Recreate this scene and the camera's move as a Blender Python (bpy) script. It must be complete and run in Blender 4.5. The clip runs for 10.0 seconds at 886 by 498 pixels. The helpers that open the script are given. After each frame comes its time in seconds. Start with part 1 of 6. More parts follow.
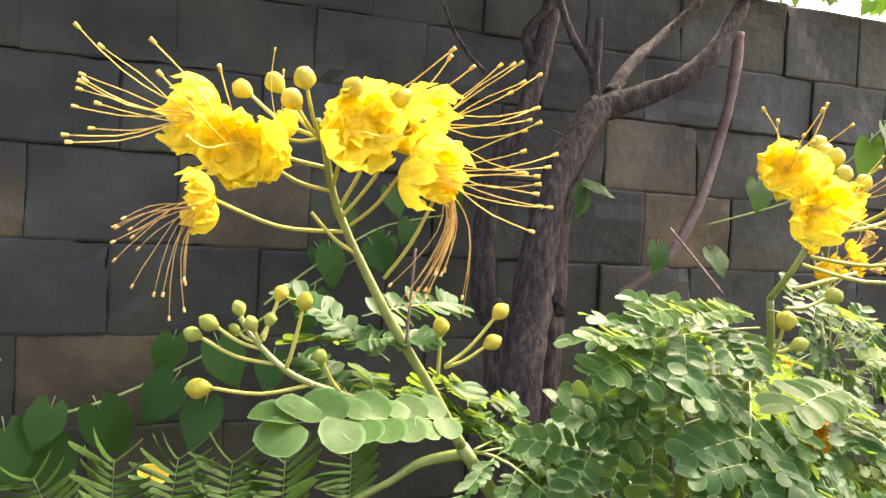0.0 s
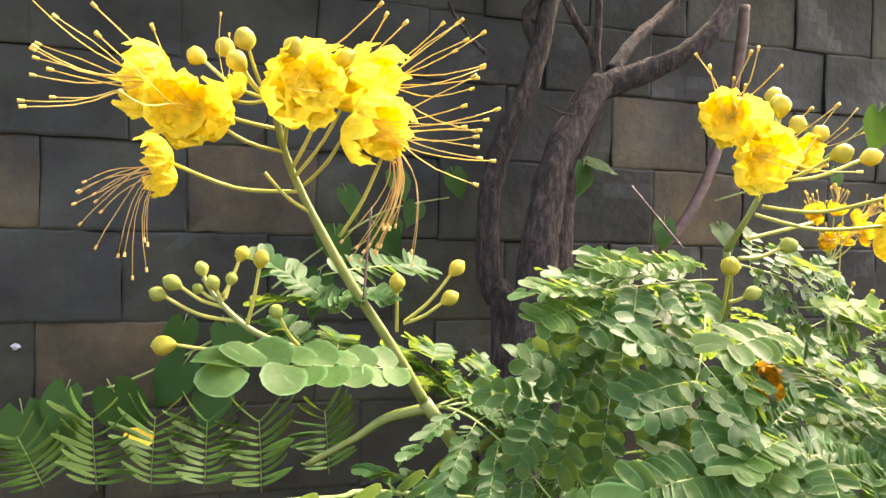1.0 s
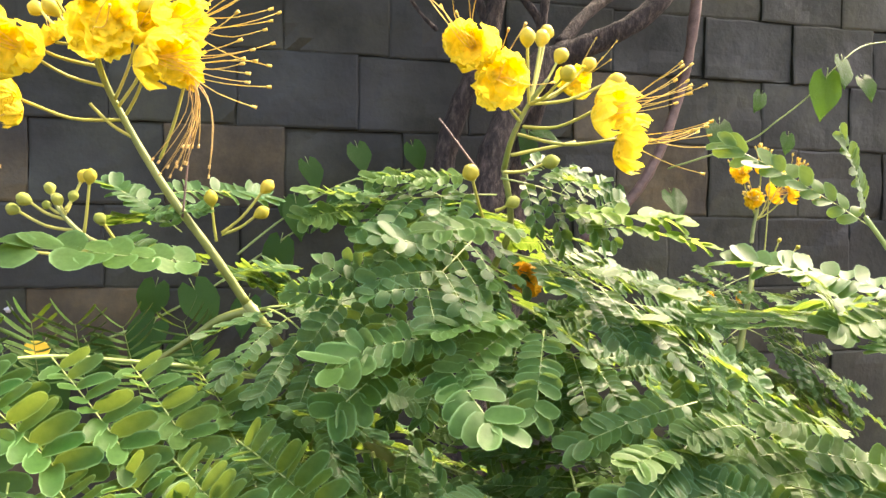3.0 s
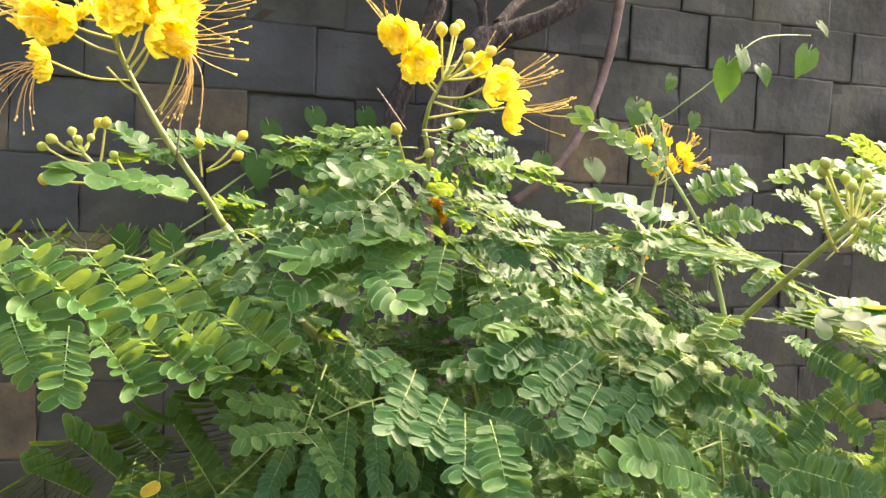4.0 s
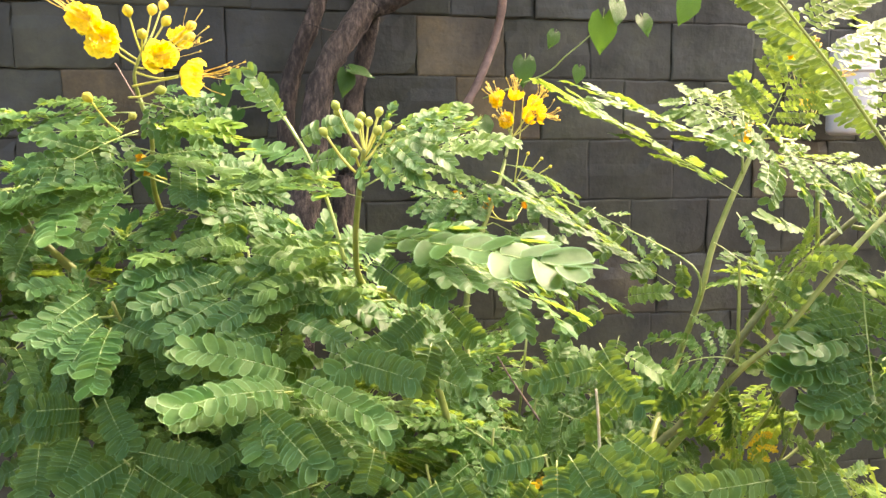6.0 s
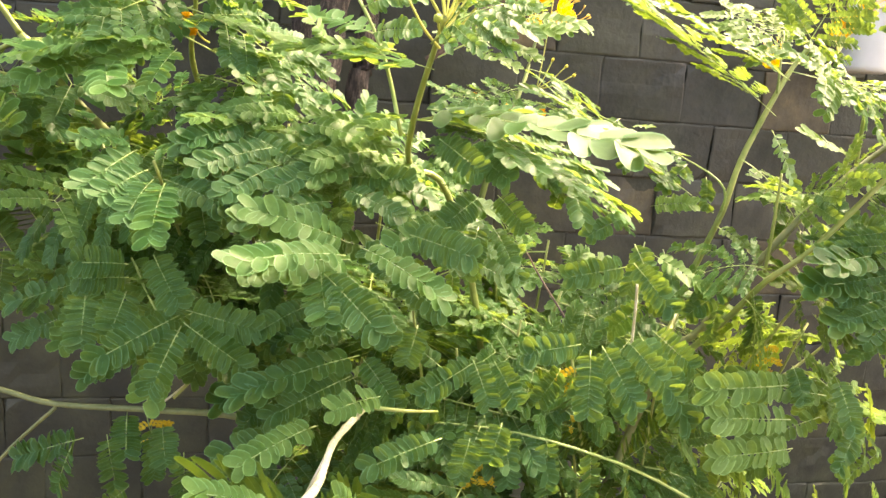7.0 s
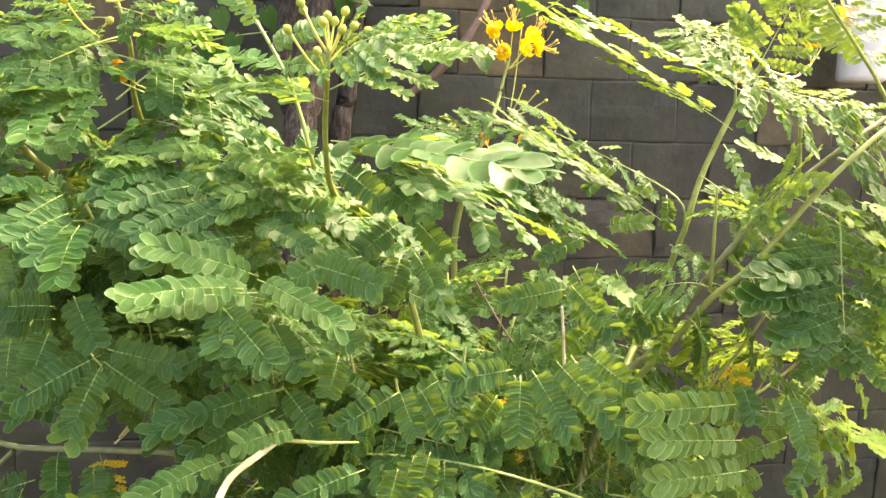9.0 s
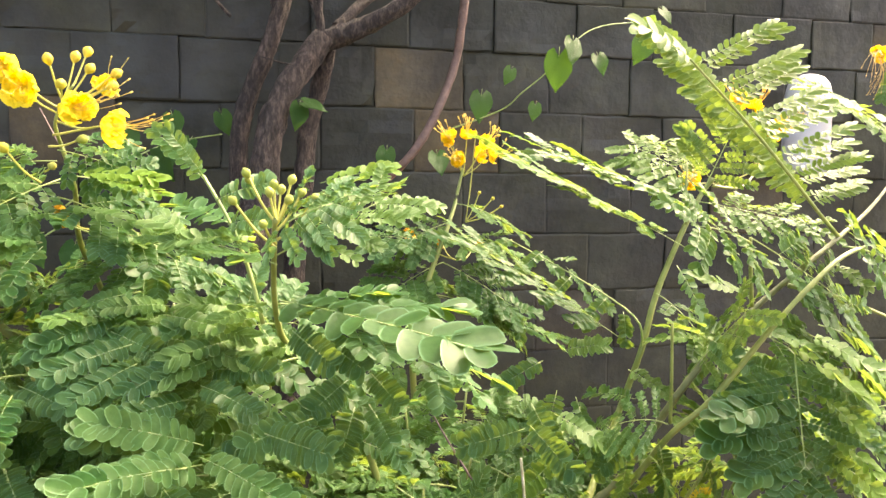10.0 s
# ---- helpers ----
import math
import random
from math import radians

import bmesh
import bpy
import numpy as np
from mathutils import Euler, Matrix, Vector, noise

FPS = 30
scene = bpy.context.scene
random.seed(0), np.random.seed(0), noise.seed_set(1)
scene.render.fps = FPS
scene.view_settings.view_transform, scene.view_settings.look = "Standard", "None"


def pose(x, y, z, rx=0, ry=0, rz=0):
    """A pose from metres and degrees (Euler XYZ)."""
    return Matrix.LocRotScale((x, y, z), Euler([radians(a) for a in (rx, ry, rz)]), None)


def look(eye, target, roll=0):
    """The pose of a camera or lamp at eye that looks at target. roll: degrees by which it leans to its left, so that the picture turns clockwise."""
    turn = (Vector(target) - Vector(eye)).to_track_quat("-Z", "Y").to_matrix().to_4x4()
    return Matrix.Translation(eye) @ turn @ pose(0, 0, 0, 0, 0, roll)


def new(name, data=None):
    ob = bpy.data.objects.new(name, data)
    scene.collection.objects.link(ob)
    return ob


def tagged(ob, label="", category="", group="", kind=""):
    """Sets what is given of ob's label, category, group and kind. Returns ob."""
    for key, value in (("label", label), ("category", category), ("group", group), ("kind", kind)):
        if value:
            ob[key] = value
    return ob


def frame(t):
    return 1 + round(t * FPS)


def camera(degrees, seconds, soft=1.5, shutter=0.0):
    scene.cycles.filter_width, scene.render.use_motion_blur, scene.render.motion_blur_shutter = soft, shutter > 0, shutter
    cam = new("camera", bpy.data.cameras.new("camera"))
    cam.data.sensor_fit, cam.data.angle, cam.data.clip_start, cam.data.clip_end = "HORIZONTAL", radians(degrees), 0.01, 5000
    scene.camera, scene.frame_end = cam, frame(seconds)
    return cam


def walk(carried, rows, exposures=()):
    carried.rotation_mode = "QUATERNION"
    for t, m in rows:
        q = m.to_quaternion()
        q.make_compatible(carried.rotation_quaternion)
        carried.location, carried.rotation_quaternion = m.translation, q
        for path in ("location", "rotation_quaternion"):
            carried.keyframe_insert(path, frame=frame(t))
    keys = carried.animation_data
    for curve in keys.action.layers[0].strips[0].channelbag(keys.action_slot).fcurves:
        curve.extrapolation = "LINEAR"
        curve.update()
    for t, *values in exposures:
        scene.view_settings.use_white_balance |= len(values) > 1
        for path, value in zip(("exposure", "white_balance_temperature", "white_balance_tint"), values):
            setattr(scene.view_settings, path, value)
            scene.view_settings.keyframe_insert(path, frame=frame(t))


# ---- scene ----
cam = camera(60.5, 10.0)
PATH = [
    (0, (0.434, 0.574, 1.498), (1.073, 2.468, 1.456), 2.7),
    (0.5, (0.459, 0.563, 1.493), (1.043, 2.476, 1.448), 1.3),
    (1, (0.475, 0.548, 1.478), (1.038, 2.467, 1.416), 1.3),
    (1.5, (0.52, 0.52, 1.465), (1.055, 2.447, 1.414), 0.2),
    (2, (0.59, 0.48, 1.453), (1.065, 2.423, 1.439), 1.3),
    (2.5, (0.613, 0.454, 1.437), (1.036, 2.408, 1.392), 1.3),
    (2.7, (0.615, 0.442, 1.435), (1.04, 2.395, 1.366), 1.0),
    (3.8, (0.638, 0.316, 1.401), (1.12, 2.256, 1.329), 0.1),
    (4, (0.603, 0.245, 1.403), (1.158, 2.162, 1.259), 2.2),
    (4.5, (0.638, 0.106, 1.37), (1.37, 1.941, 1.057), 5.2),
    (5, (0.782, 0.059, 1.397), (1.469, 1.924, 1.176), 3.5),
    (5.5, (0.937, 0.052, 1.395), (1.437, 1.976, 1.174), 0.5),
    (5.7, (0.97, 0.034, 1.393), (1.329, 1.989, 1.175), -1.0),
    (6.8, (0.911, 0.036, 1.355), (1.351, 1.953, 0.993), 2.6),
    (7, (0.89, 0.045, 1.347), (1.324, 1.949, 0.916), 4.3),
    (7.5, (0.896, 0.049, 1.331), (1.324, 1.941, 0.845), 4.3),
    (8, (0.938, 0.037, 1.34), (1.322, 1.956, 0.924), 3.3),
    (8.5, (0.998, 0.02, 1.347), (1.337, 1.953, 0.961), 1.7),
    (9, (1.009, 0.022, 1.348), (1.336, 1.964, 0.996), 1.2),
    (9.2, (1.013, 0.039, 1.373), (1.406, 1.976, 1.063), 2.3),
    (9.3, (1.046, 0.074, 1.388), (1.459, 2.012, 1.117), 2.5),
    (9.4, (1.054, 0.073, 1.401), (1.478, 2.017, 1.205), 3.2),
    (9.5, (1.033, 0.046, 1.419), (1.51, 1.981, 1.252), 2.1),
    (10, (1.021, 0.046, 1.431), (1.447, 1.991, 1.245), 0.4),
]
walk(cam, [(t, look(eye, target, roll)) for t, eye, target, roll in PATH],
     exposures=[(0, 3.24, 7800, 14), (2.7, 3.24, 7900, 14), (4.5, 3.46, 7900, 13.5), (5.5, 3.49, 8100, 14), (7.0, 3.68, 9300, 9), (7.5, 3.76, 9300, 9), (9.0, 3.74, 9300, 9), (10, 3.45, 8300, 12.5)])

# ---- world and light ----
SUN = Vector((0.52, 0.30, 0.80)).normalized()
world = bpy.data.worlds.new("sky")
scene.world = world
world.use_nodes = True
sky = world.node_tree.nodes.new("ShaderNodeTexSky")
sky.sky_type, sky.sun_disc = "NISHITA", False
sky.air_density, sky.dust_density, sky.ozone_density = 0.7, 6.0, 0.6
sky.sun_elevation = math.asin(SUN.z)
sky.sun_rotation = math.atan2(SUN.x, SUN.y)
world.node_tree.links.new(sky.outputs[0], world.node_tree.nodes["Background"].inputs[0])
world.node_tree.nodes["Background"].inputs[1].default_value = 0.15
sun_data = bpy.data.lights.new("sun", "SUN")
sun_data.energy, sun_data.angle, sun_data.color = 0.82, radians(0.5), (1.0, 0.94, 0.84)
new("sun", sun_data).matrix_world = look(SUN * 20, (0, 0, 0))


# ---- materials ----
def material(name):
    m = bpy.data.materials.new(name)
    m.use_nodes = True
    nt = m.node_tree
    return m, nt, nt.nodes["Principled BSDF"], nt.nodes, nt.links


def ramp(nt, source, stops):
    r = nt.nodes.new("ShaderNodeValToRGB")
    e = r.color_ramp.elements
    while len(e) < len(stops):
        e.new(0.5)
    for el, (p, c) in zip(e, stops):
        el.position, el.color = p, (*c, 1)
    nt.links.new(source, r.inputs[0])
    return r.outputs[0]


def noise_node(nt, scale, detail=4, rough=0.6, coords="Object"):
    tc = nt.nodes.new("ShaderNodeNewGeometry" if coords == "World" else "ShaderNodeTexCoord")
    n = nt.nodes.new("ShaderNodeTexNoise")
    n.inputs["Scale"].default_value, n.inputs["Detail"].default_value, n.inputs["Roughness"].default_value = scale, detail, rough
    nt.links.new(tc.outputs["Position" if coords == "World" else coords], n.inputs["Vector"])
    return n.outputs["Fac"]


def mixed(nt, kind, fac, a, b):
    m = nt.nodes.new("ShaderNodeMix")
    m.data_type, m.blend_type = "RGBA", kind
    for socket, value in ((m.inputs[0], fac), (m.inputs[6], a), (m.inputs[7], b)):
        if isinstance(value, (int, float)):
            socket.default_value = value
        elif isinstance(value, tuple):
            socket.default_value = (*value, 1)
        else:
            nt.links.new(value, socket)
    return m.outputs[2]


def bumped(nt, bsdf, height, strength, distance):
    b = nt.nodes.new("ShaderNodeBump")
    b.inputs["Strength"].default_value, b.inputs["Distance"].default_value = strength, distance
    nt.links.new(height, b.inputs["Height"])
    nt.links.new(b.outputs[0], bsdf.inputs["Normal"])


def stone_material(name, tones):
    """Split slate: one tone a stone, cloudy damp stains, dusty bloom and fine grain."""
    m, nt, p, nodes, links = material(name)
    info = nodes.new("ShaderNodeObjectInfo")
    base = ramp(nt, info.outputs["Random"], [(k / (len(tones) - 1), c) for k, c in enumerate(tones)])
    cloud = ramp(nt, noise_node(nt, 6.5, 5, 0.55, "World"), [(0.36, (0.40, 0.41, 0.42)), (0.47, (0.80, 0.80, 0.79)), (0.53, (1.0, 0.99, 0.96)), (0.68, (1.5, 1.46, 1.36))])
    streak = ramp(nt, noise_node(nt, 21, 7, 0.66, "World"), [(0.40, (0.78, 0.78, 0.78)), (0.56, (1.0, 1.0, 1.0)), (0.72, (1.30, 1.22, 1.06))])
    damp = ramp(nt, noise_node(nt, 2.2, 4, 0.5, "World"), [(0.38, (0.58, 0.59, 0.60)), (0.55, (1.05, 1.05, 1.03))])
    grain = ramp(nt, noise_node(nt, 140, 4, 0.7, "World"), [(0.3, (0.82, 0.82, 0.82)), (0.7, (1.14, 1.14, 1.14))])
    col = mixed(nt, "MULTIPLY", 1.0, mixed(nt, "MULTIPLY", 1.0, base, cloud), damp)
    col = mixed(nt, "MULTIPLY", 0.8, mixed(nt, "MULTIPLY", 0.9, col, streak), grain)
    links.new(col, p.inputs["Base Color"])
    links.new(ramp(nt, noise_node(nt, 5, 5, 0.6, "World"), [(0.35, (0.50, 0.50, 0.50)), (0.65, (0.78, 0.78, 0.78))]), p.inputs["Roughness"])
    bumped(nt, p, noise_node(nt, 34, 7, 0.6, "World"), 0.5, 0.006)
    return m


def plain_rough(name, c1, c2, scale, rough=0.8, bump=0.4, dist=0.003):
    m, nt, p, nodes, links = material(name)
    n = noise_node(nt, scale, 6, 0.65)
    links.new(ramp(nt, n, [(0.3, c1), (0.7, c2)]), p.inputs["Base Color"])
    p.inputs["Roughness"].default_value = rough
    bumped(nt, p, noise_node(nt, scale * 2.5, 6, 0.7), bump, dist)
    return m


def leaf_material(name, dark, light, glow, gloss=0.54, share=0.40, ruffle=0.0, rim_tone=0.8):
    """A leaf skin: waxy top and light that passes through the blade."""
    m, nt, p, nodes, links = material(name)
    info, geo = nodes.new("ShaderNodeObjectInfo"), nodes.new("ShaderNodeNewGeometry")
    mid = nodes.new("ShaderNodeMath")
    mid.operation = "MULTIPLY_ADD"
    links.new(geo.outputs["Random Per Island"], mid.inputs[0])
    mid.inputs[1].default_value = 0.35
    half = nodes.new("ShaderNodeMath")
    half.operation = "MULTIPLY"
    links.new(info.outputs["Random"], half.inputs[0])
    half.inputs[1].default_value = 0.65
    links.new(half.outputs[0], mid.inputs[2])
    base = ramp(nt, mid.outputs[0], [(0.05, dark), (0.9, light)])
    spot = ramp(nt, noise_node(nt, 160, 3, 0.6), [(0.3, (0.75, 0.8, 0.7)), (0.7, (1.15, 1.1, 1.1))])
    rim = nodes.new("ShaderNodeAttribute")
    rim.attribute_name = "margin"
    # Light caught on leaflet edges, painted in as a paler rim.
    pale = ramp(nt, rim.outputs["Fac"], [(0.78, (0, 0, 0)), (1.0, (rim_tone, rim_tone, rim_tone))])
    col = mixed(nt, "MIX", pale, mixed(nt, "MULTIPLY", 0.8, base, spot), tuple(min(1, 2.2 * c + 0.04) for c in light))
    links.new(col, p.inputs["Base Color"])
    p.inputs["Roughness"].default_value = gloss
    p.inputs["Specular Tint"].default_value = (1.0, 1.0, 0.90, 1)
    p.inputs["Specular IOR Level"].default_value = 0.12
    tr = nodes.new("ShaderNodeBsdfTranslucent")
    links.new(mixed(nt, "MULTIPLY", 0.6, glow, spot), tr.inputs["Color"])
    if ruffle:
        bumped(nt, p, noise_node(nt, 170, 3, 0.6), ruffle, 0.004)
    mx = nodes.new("ShaderNodeMixShader")
    mx.inputs[0].default_value = share
    links.new(p.outputs[0], mx.inputs[1])
    links.new(tr.outputs[0], mx.inputs[2])
    links.new(mx.outputs[0], nodes["Material Output"].inputs["Surface"])
    return m


def bark_material():
    m, nt, p, nodes, links = material("tree_bark")
    tc, mp = nodes.new("ShaderNodeTexCoord"), nodes.new("ShaderNodeMapping")
    mp.inputs["Scale"].default_value = (1.0, 1.0, 0.30)
    links.new(tc.outputs["Object"], mp.inputs["Vector"])
    n = nodes.new("ShaderNodeTexNoise")
    n.inputs["Scale"].default_value, n.inputs["Detail"].default_value, n.inputs["Roughness"].default_value = 110, 8, 0.72
    links.new(mp.outputs[0], n.inputs["Vector"])
    big = ramp(nt, noise_node(nt, 9, 4, 0.6), [(0.3, (0.6, 0.6, 0.6)), (0.7, (1.25, 1.2, 1.15))])
    col = ramp(nt, n.outputs["Fac"], [(0.36, (0.012, 0.009, 0.008)), (0.5, (0.046, 0.033, 0.028)), (0.64, (0.125, 0.094, 0.080))])
    links.new(mixed(nt, "MULTIPLY", 1.0, col, big), p.inputs["Base Color"])
    p.inputs["Roughness"].default_value = 0.9
    bumped(nt, p, n.outputs["Fac"], 1.0, 0.02)
    return m


STONE = stone_material("slate_stone", [(0.0109, 0.0124, 0.0060), (0.0195, 0.0206, 0.0095), (0.0135, 0.0152, 0.0072), (0.0178, 0.0197, 0.0089), (0.0246, 0.0247, 0.0110)])
STONE_BLUE = stone_material("dark_blue_slate", [(0.0100, 0.0120, 0.0075), (0.0151, 0.0181, 0.0106)])
STONE_RUST = stone_material("rusty_slate", [(0.0448, 0.0337, 0.0151), (0.0672, 0.0479, 0.0201), (0.0407, 0.0337, 0.0167)])
MORTAR = plain_rough("dark_mortar", (0.0136, 0.0138, 0.0081), (0.0251, 0.0255, 0.0147), 40)
SOIL = plain_rough("garden_soil", (0.035, 0.026, 0.018), (0.10, 0.075, 0.05), 6, 0.95, 0.8, 0.02)
BARK = bark_material()
BARK_RED = plain_rough("vine_bark", (0.075, 0.045, 0.038), (0.16, 0.10, 0.082), 60, 0.7, 0.5, 0.004)
STEM = plain_rough("green_stem", (0.11, 0.15, 0.030), (0.23, 0.26, 0.07), 35, 0.5, 0.3, 0.002)
WOODY = plain_rough("woody_stem", (0.078, 0.095, 0.032), (0.16, 0.17, 0.065), 50, 0.65, 0.5, 0.003)
DRY = plain_rough("dry_stick", (0.24, 0.24, 0.10), (0.52, 0.48, 0.36), 38, 0.85, 1.0, 0.006)
RACHIS = plain_rough("leaf_rachis", (0.17, 0.24, 0.06), (0.28, 0.36, 0.11), 60, 0.5, 0.2, 0.001)
PEDICEL = plain_rough("flower_stalk", (0.30, 0.32, 0.05), (0.45, 0.42, 0.10), 60, 0.5, 0.2, 0.001)
LEAF = leaf_material("feather_leaf", (0.012, 0.060, 0.013), (0.051, 0.115, 0.035), (0.30, 0.42, 0.06), 0.46, 0.34)
LEAF_DEEP = leaf_material("deep_green_leaf", (0.008, 0.046, 0.012), (0.034, 0.090, 0.033), (0.29, 0.42, 0.055), 0.44, 0.32)
LEAF_FERN = leaf_material("shaded_fern_leaf", (0.016, 0.050, 0.010), (0.034, 0.080, 0.016), (0.24, 0.36, 0.03), 0.55, 0.2, 0.0, 0.5)
# Brighter, yellower copy of the leaf skin: sunlight painted into the colour.
LEAF_SUNNY = leaf_material("sunlit_tone_leaf", (0.05, 0.12, 0.018), (0.09, 0.17, 0.028), (0.37, 0.47, 0.08), 0.5, 0.46)
# Paler leaf copy for sunlit tops and tiers, the sun put into its tone.
LEAF_PALE = leaf_material("pale_feather_leaf", (0.027, 0.076, 0.020), (0.062, 0.122, 0.036), (0.30, 0.42, 0.06), 0.48, 0.36)
LEAF_YELLOW = leaf_material("yellowing_leaf", (0.45, 0.30, 0.03), (0.60, 0.42, 0.05), (0.65, 0.45, 0.04))
HEART = leaf_material("heart_leaf", (0.018, 0.058, 0.014), (0.036, 0.092, 0.022), (0.14, 0.30, 0.03), 0.34, 0.25, 0.35)
PETAL = leaf_material("yellow_petal", (0.88, 0.68, 0.055), (0.92, 0.78, 0.10), (0.94, 0.76, 0.08), 0.42, 0.42, 0.9)
PETAL_OLD = leaf_material("faded_petal", (0.84, 0.56, 0.035), (0.90, 0.68, 0.05), (0.92, 0.66, 0.04), 0.55, 0.4)
PETAL_DRY = leaf_material("withered_petal", (0.62, 0.28, 0.02), (0.82, 0.46, 0.04), (0.75, 0.40, 0.03), 0.6, 0.35)
STAMEN = leaf_material("yellow_stamen", (0.76, 0.56, 0.12), (0.86, 0.68, 0.22), (0.8, 0.5, 0.05), 0.5, 0.2)
STAMEN_OLD = plain_rough("withered_stamen", (0.46, 0.28, 0.07), (0.68, 0.46, 0.16), 60, 0.6, 0.2, 0.001)
BUD = leaf_material("flower_bud", (0.36, 0.34, 0.05), (0.55, 0.44, 0.07), (0.5, 0.45, 0.05), 0.45, 0.15)
BUD_GREEN = leaf_material("green_bud", (0.22, 0.28, 0.06), (0.34, 0.36, 0.09), (0.3, 0.4, 0.05), 0.45, 0.15)
WHITE = plain_rough("white_plastic", (0.40, 0.40, 0.41), (0.48, 0.48, 0.49), 5, 0.45, 0.1, 0.001)


# ---- mesh helpers ----
def mesh_of(name, verts, faces, mats, slots=None, smooth=True):
    me = bpy.data.meshes.new(name)
    me.from_pydata([tuple(v) for v in verts], [], faces)
    for m in mats:
        me.materials.append(m)
    if slots is not None:
        me.polygons.foreach_set("material_index", slots)
    if smooth:
        me.polygons.foreach_set("use_smooth", [True] * len(me.polygons))
    me.update()
    return me


def part(name, me, parent, label="", m=None):
    ob = new(name, me)
    ob.parent = parent
    if m is not None:
        ob.matrix_local = m
    if label:
        ob["label"] = label
    return ob


def curve_points(pts, per=4):
    """A smooth line (Catmull-Rom) through a few points."""
    p = [Vector(q) for q in pts]
    if len(p) < 3:
        return [p[0].lerp(p[-1], i / per) for i in range(per + 1)]
    out = []
    for i in range(len(p) - 1):
        a, b, c, d = p[max(i - 1, 0)], p[i], p[i + 1], p[min(i + 2, len(p) - 1)]
        for k in range(per):
            t = k / per
            out.append(0.5 * (2 * b + (c - a) * t + (2 * a - 5 * b + 4 * c - d) * t * t + (3 * b - a - 3 * c + d) * t ** 3))
    out.append(p[-1])
    return out


def tube(pts, r0, r1, sides=6, wob=0.0, start=0, knots=0.0):
    """Verts and faces of a tapering round stem along the points."""
    verts, faces = [], []
    ref = Vector((0.3, 0.5, 0.81))
    n = len(pts)
    for i, p in enumerate(pts):
        d = (pts[min(i + 1, n - 1)] - pts[max(i - 1, 0)]).normalized()
        u = d.cross(ref)
        u = u.normalized() if u.length > 1e-4 else Vector((1, 0, 0))
        v = d.cross(u)
        r = r0 + (r1 - r0) * i / (n - 1)
        r *= 1 + knots * (noise.noise(p * 23) + 0.4 * (i % 4 == 0))
        for k in range(sides):
            a = 2 * math.pi * k / sides
            rr = r * (1 + wob * noise.noise(p * 40 + Vector((math.cos(a), math.sin(a), 0)) * 1.5))
            verts.append(p + (u * math.cos(a) + v * math.sin(a)) * rr)
    for i in range(n - 1):
        for k in range(sides):
            a, b = start + i * sides + k, start + i * sides + (k + 1) % sides
            faces.append((a, b, b + sides, a + sides))
    faces.append(tuple(start + k for k in range(sides))[::-1])
    faces.append(tuple(start + (n - 1) * sides + k for k in range(sides)))
    return verts, faces


def stem(name, pts, r0, r1, mat, parent, sides=8, per=5, wob=0.08, knots=0.06, label=""):
    line = curve_points(pts, per)
    v, f = tube(line, r0, r1, sides, wob, 0, knots)
    part(name, mesh_of(name, v, f, [mat]), parent, label)
    return line


# ---- feather leaves ----
MARGIN = []


def with_margin(me):
    """Marks the rims of the leaflets, which are coloured paler than the blades to imitate light on their edges."""
    mark = np.zeros(len(me.vertices), dtype=np.float32)
    mark[MARGIN] = 1.0
    me.attributes.new("margin", "FLOAT", "POINT").data.foreach_set("value", mark)
    MARGIN.clear()
    return me


def leaflet(verts, faces, slots, base, along, normal, length, width, fold, round_tip):
    """One oblong leaflet, folded along its midrib."""
    side = normal.cross(along).normalized()
    s = len(verts)
    rows = ((0.0, 0.22), (0.12, 0.76), (0.38, 0.98), (0.68, 1.0), (0.90, 0.80 if round_tip else 0.74), (0.99, 0.34))
    bend = random.uniform(-0.16, 0.34)
    MARGIN.extend([s + 3 * i for i in range(6)] + [s + 3 * i + 2 for i in range(6)] + [s + 16])
    for t, w in rows:
        c = base + along * (length * t) - normal * (bend * length * t * t)
        up = normal * (fold * width * 0.5 * w)
        verts.extend((c + side * (width * 0.5 * w) + up, c, c - side * (width * 0.5 * w) + up))
    for i in range(5):
        a = s + 3 * i
        faces.extend(((a, a + 1, a + 4, a + 3), (a + 1, a + 2, a + 5, a + 4)))
        slots.extend((0, 0))


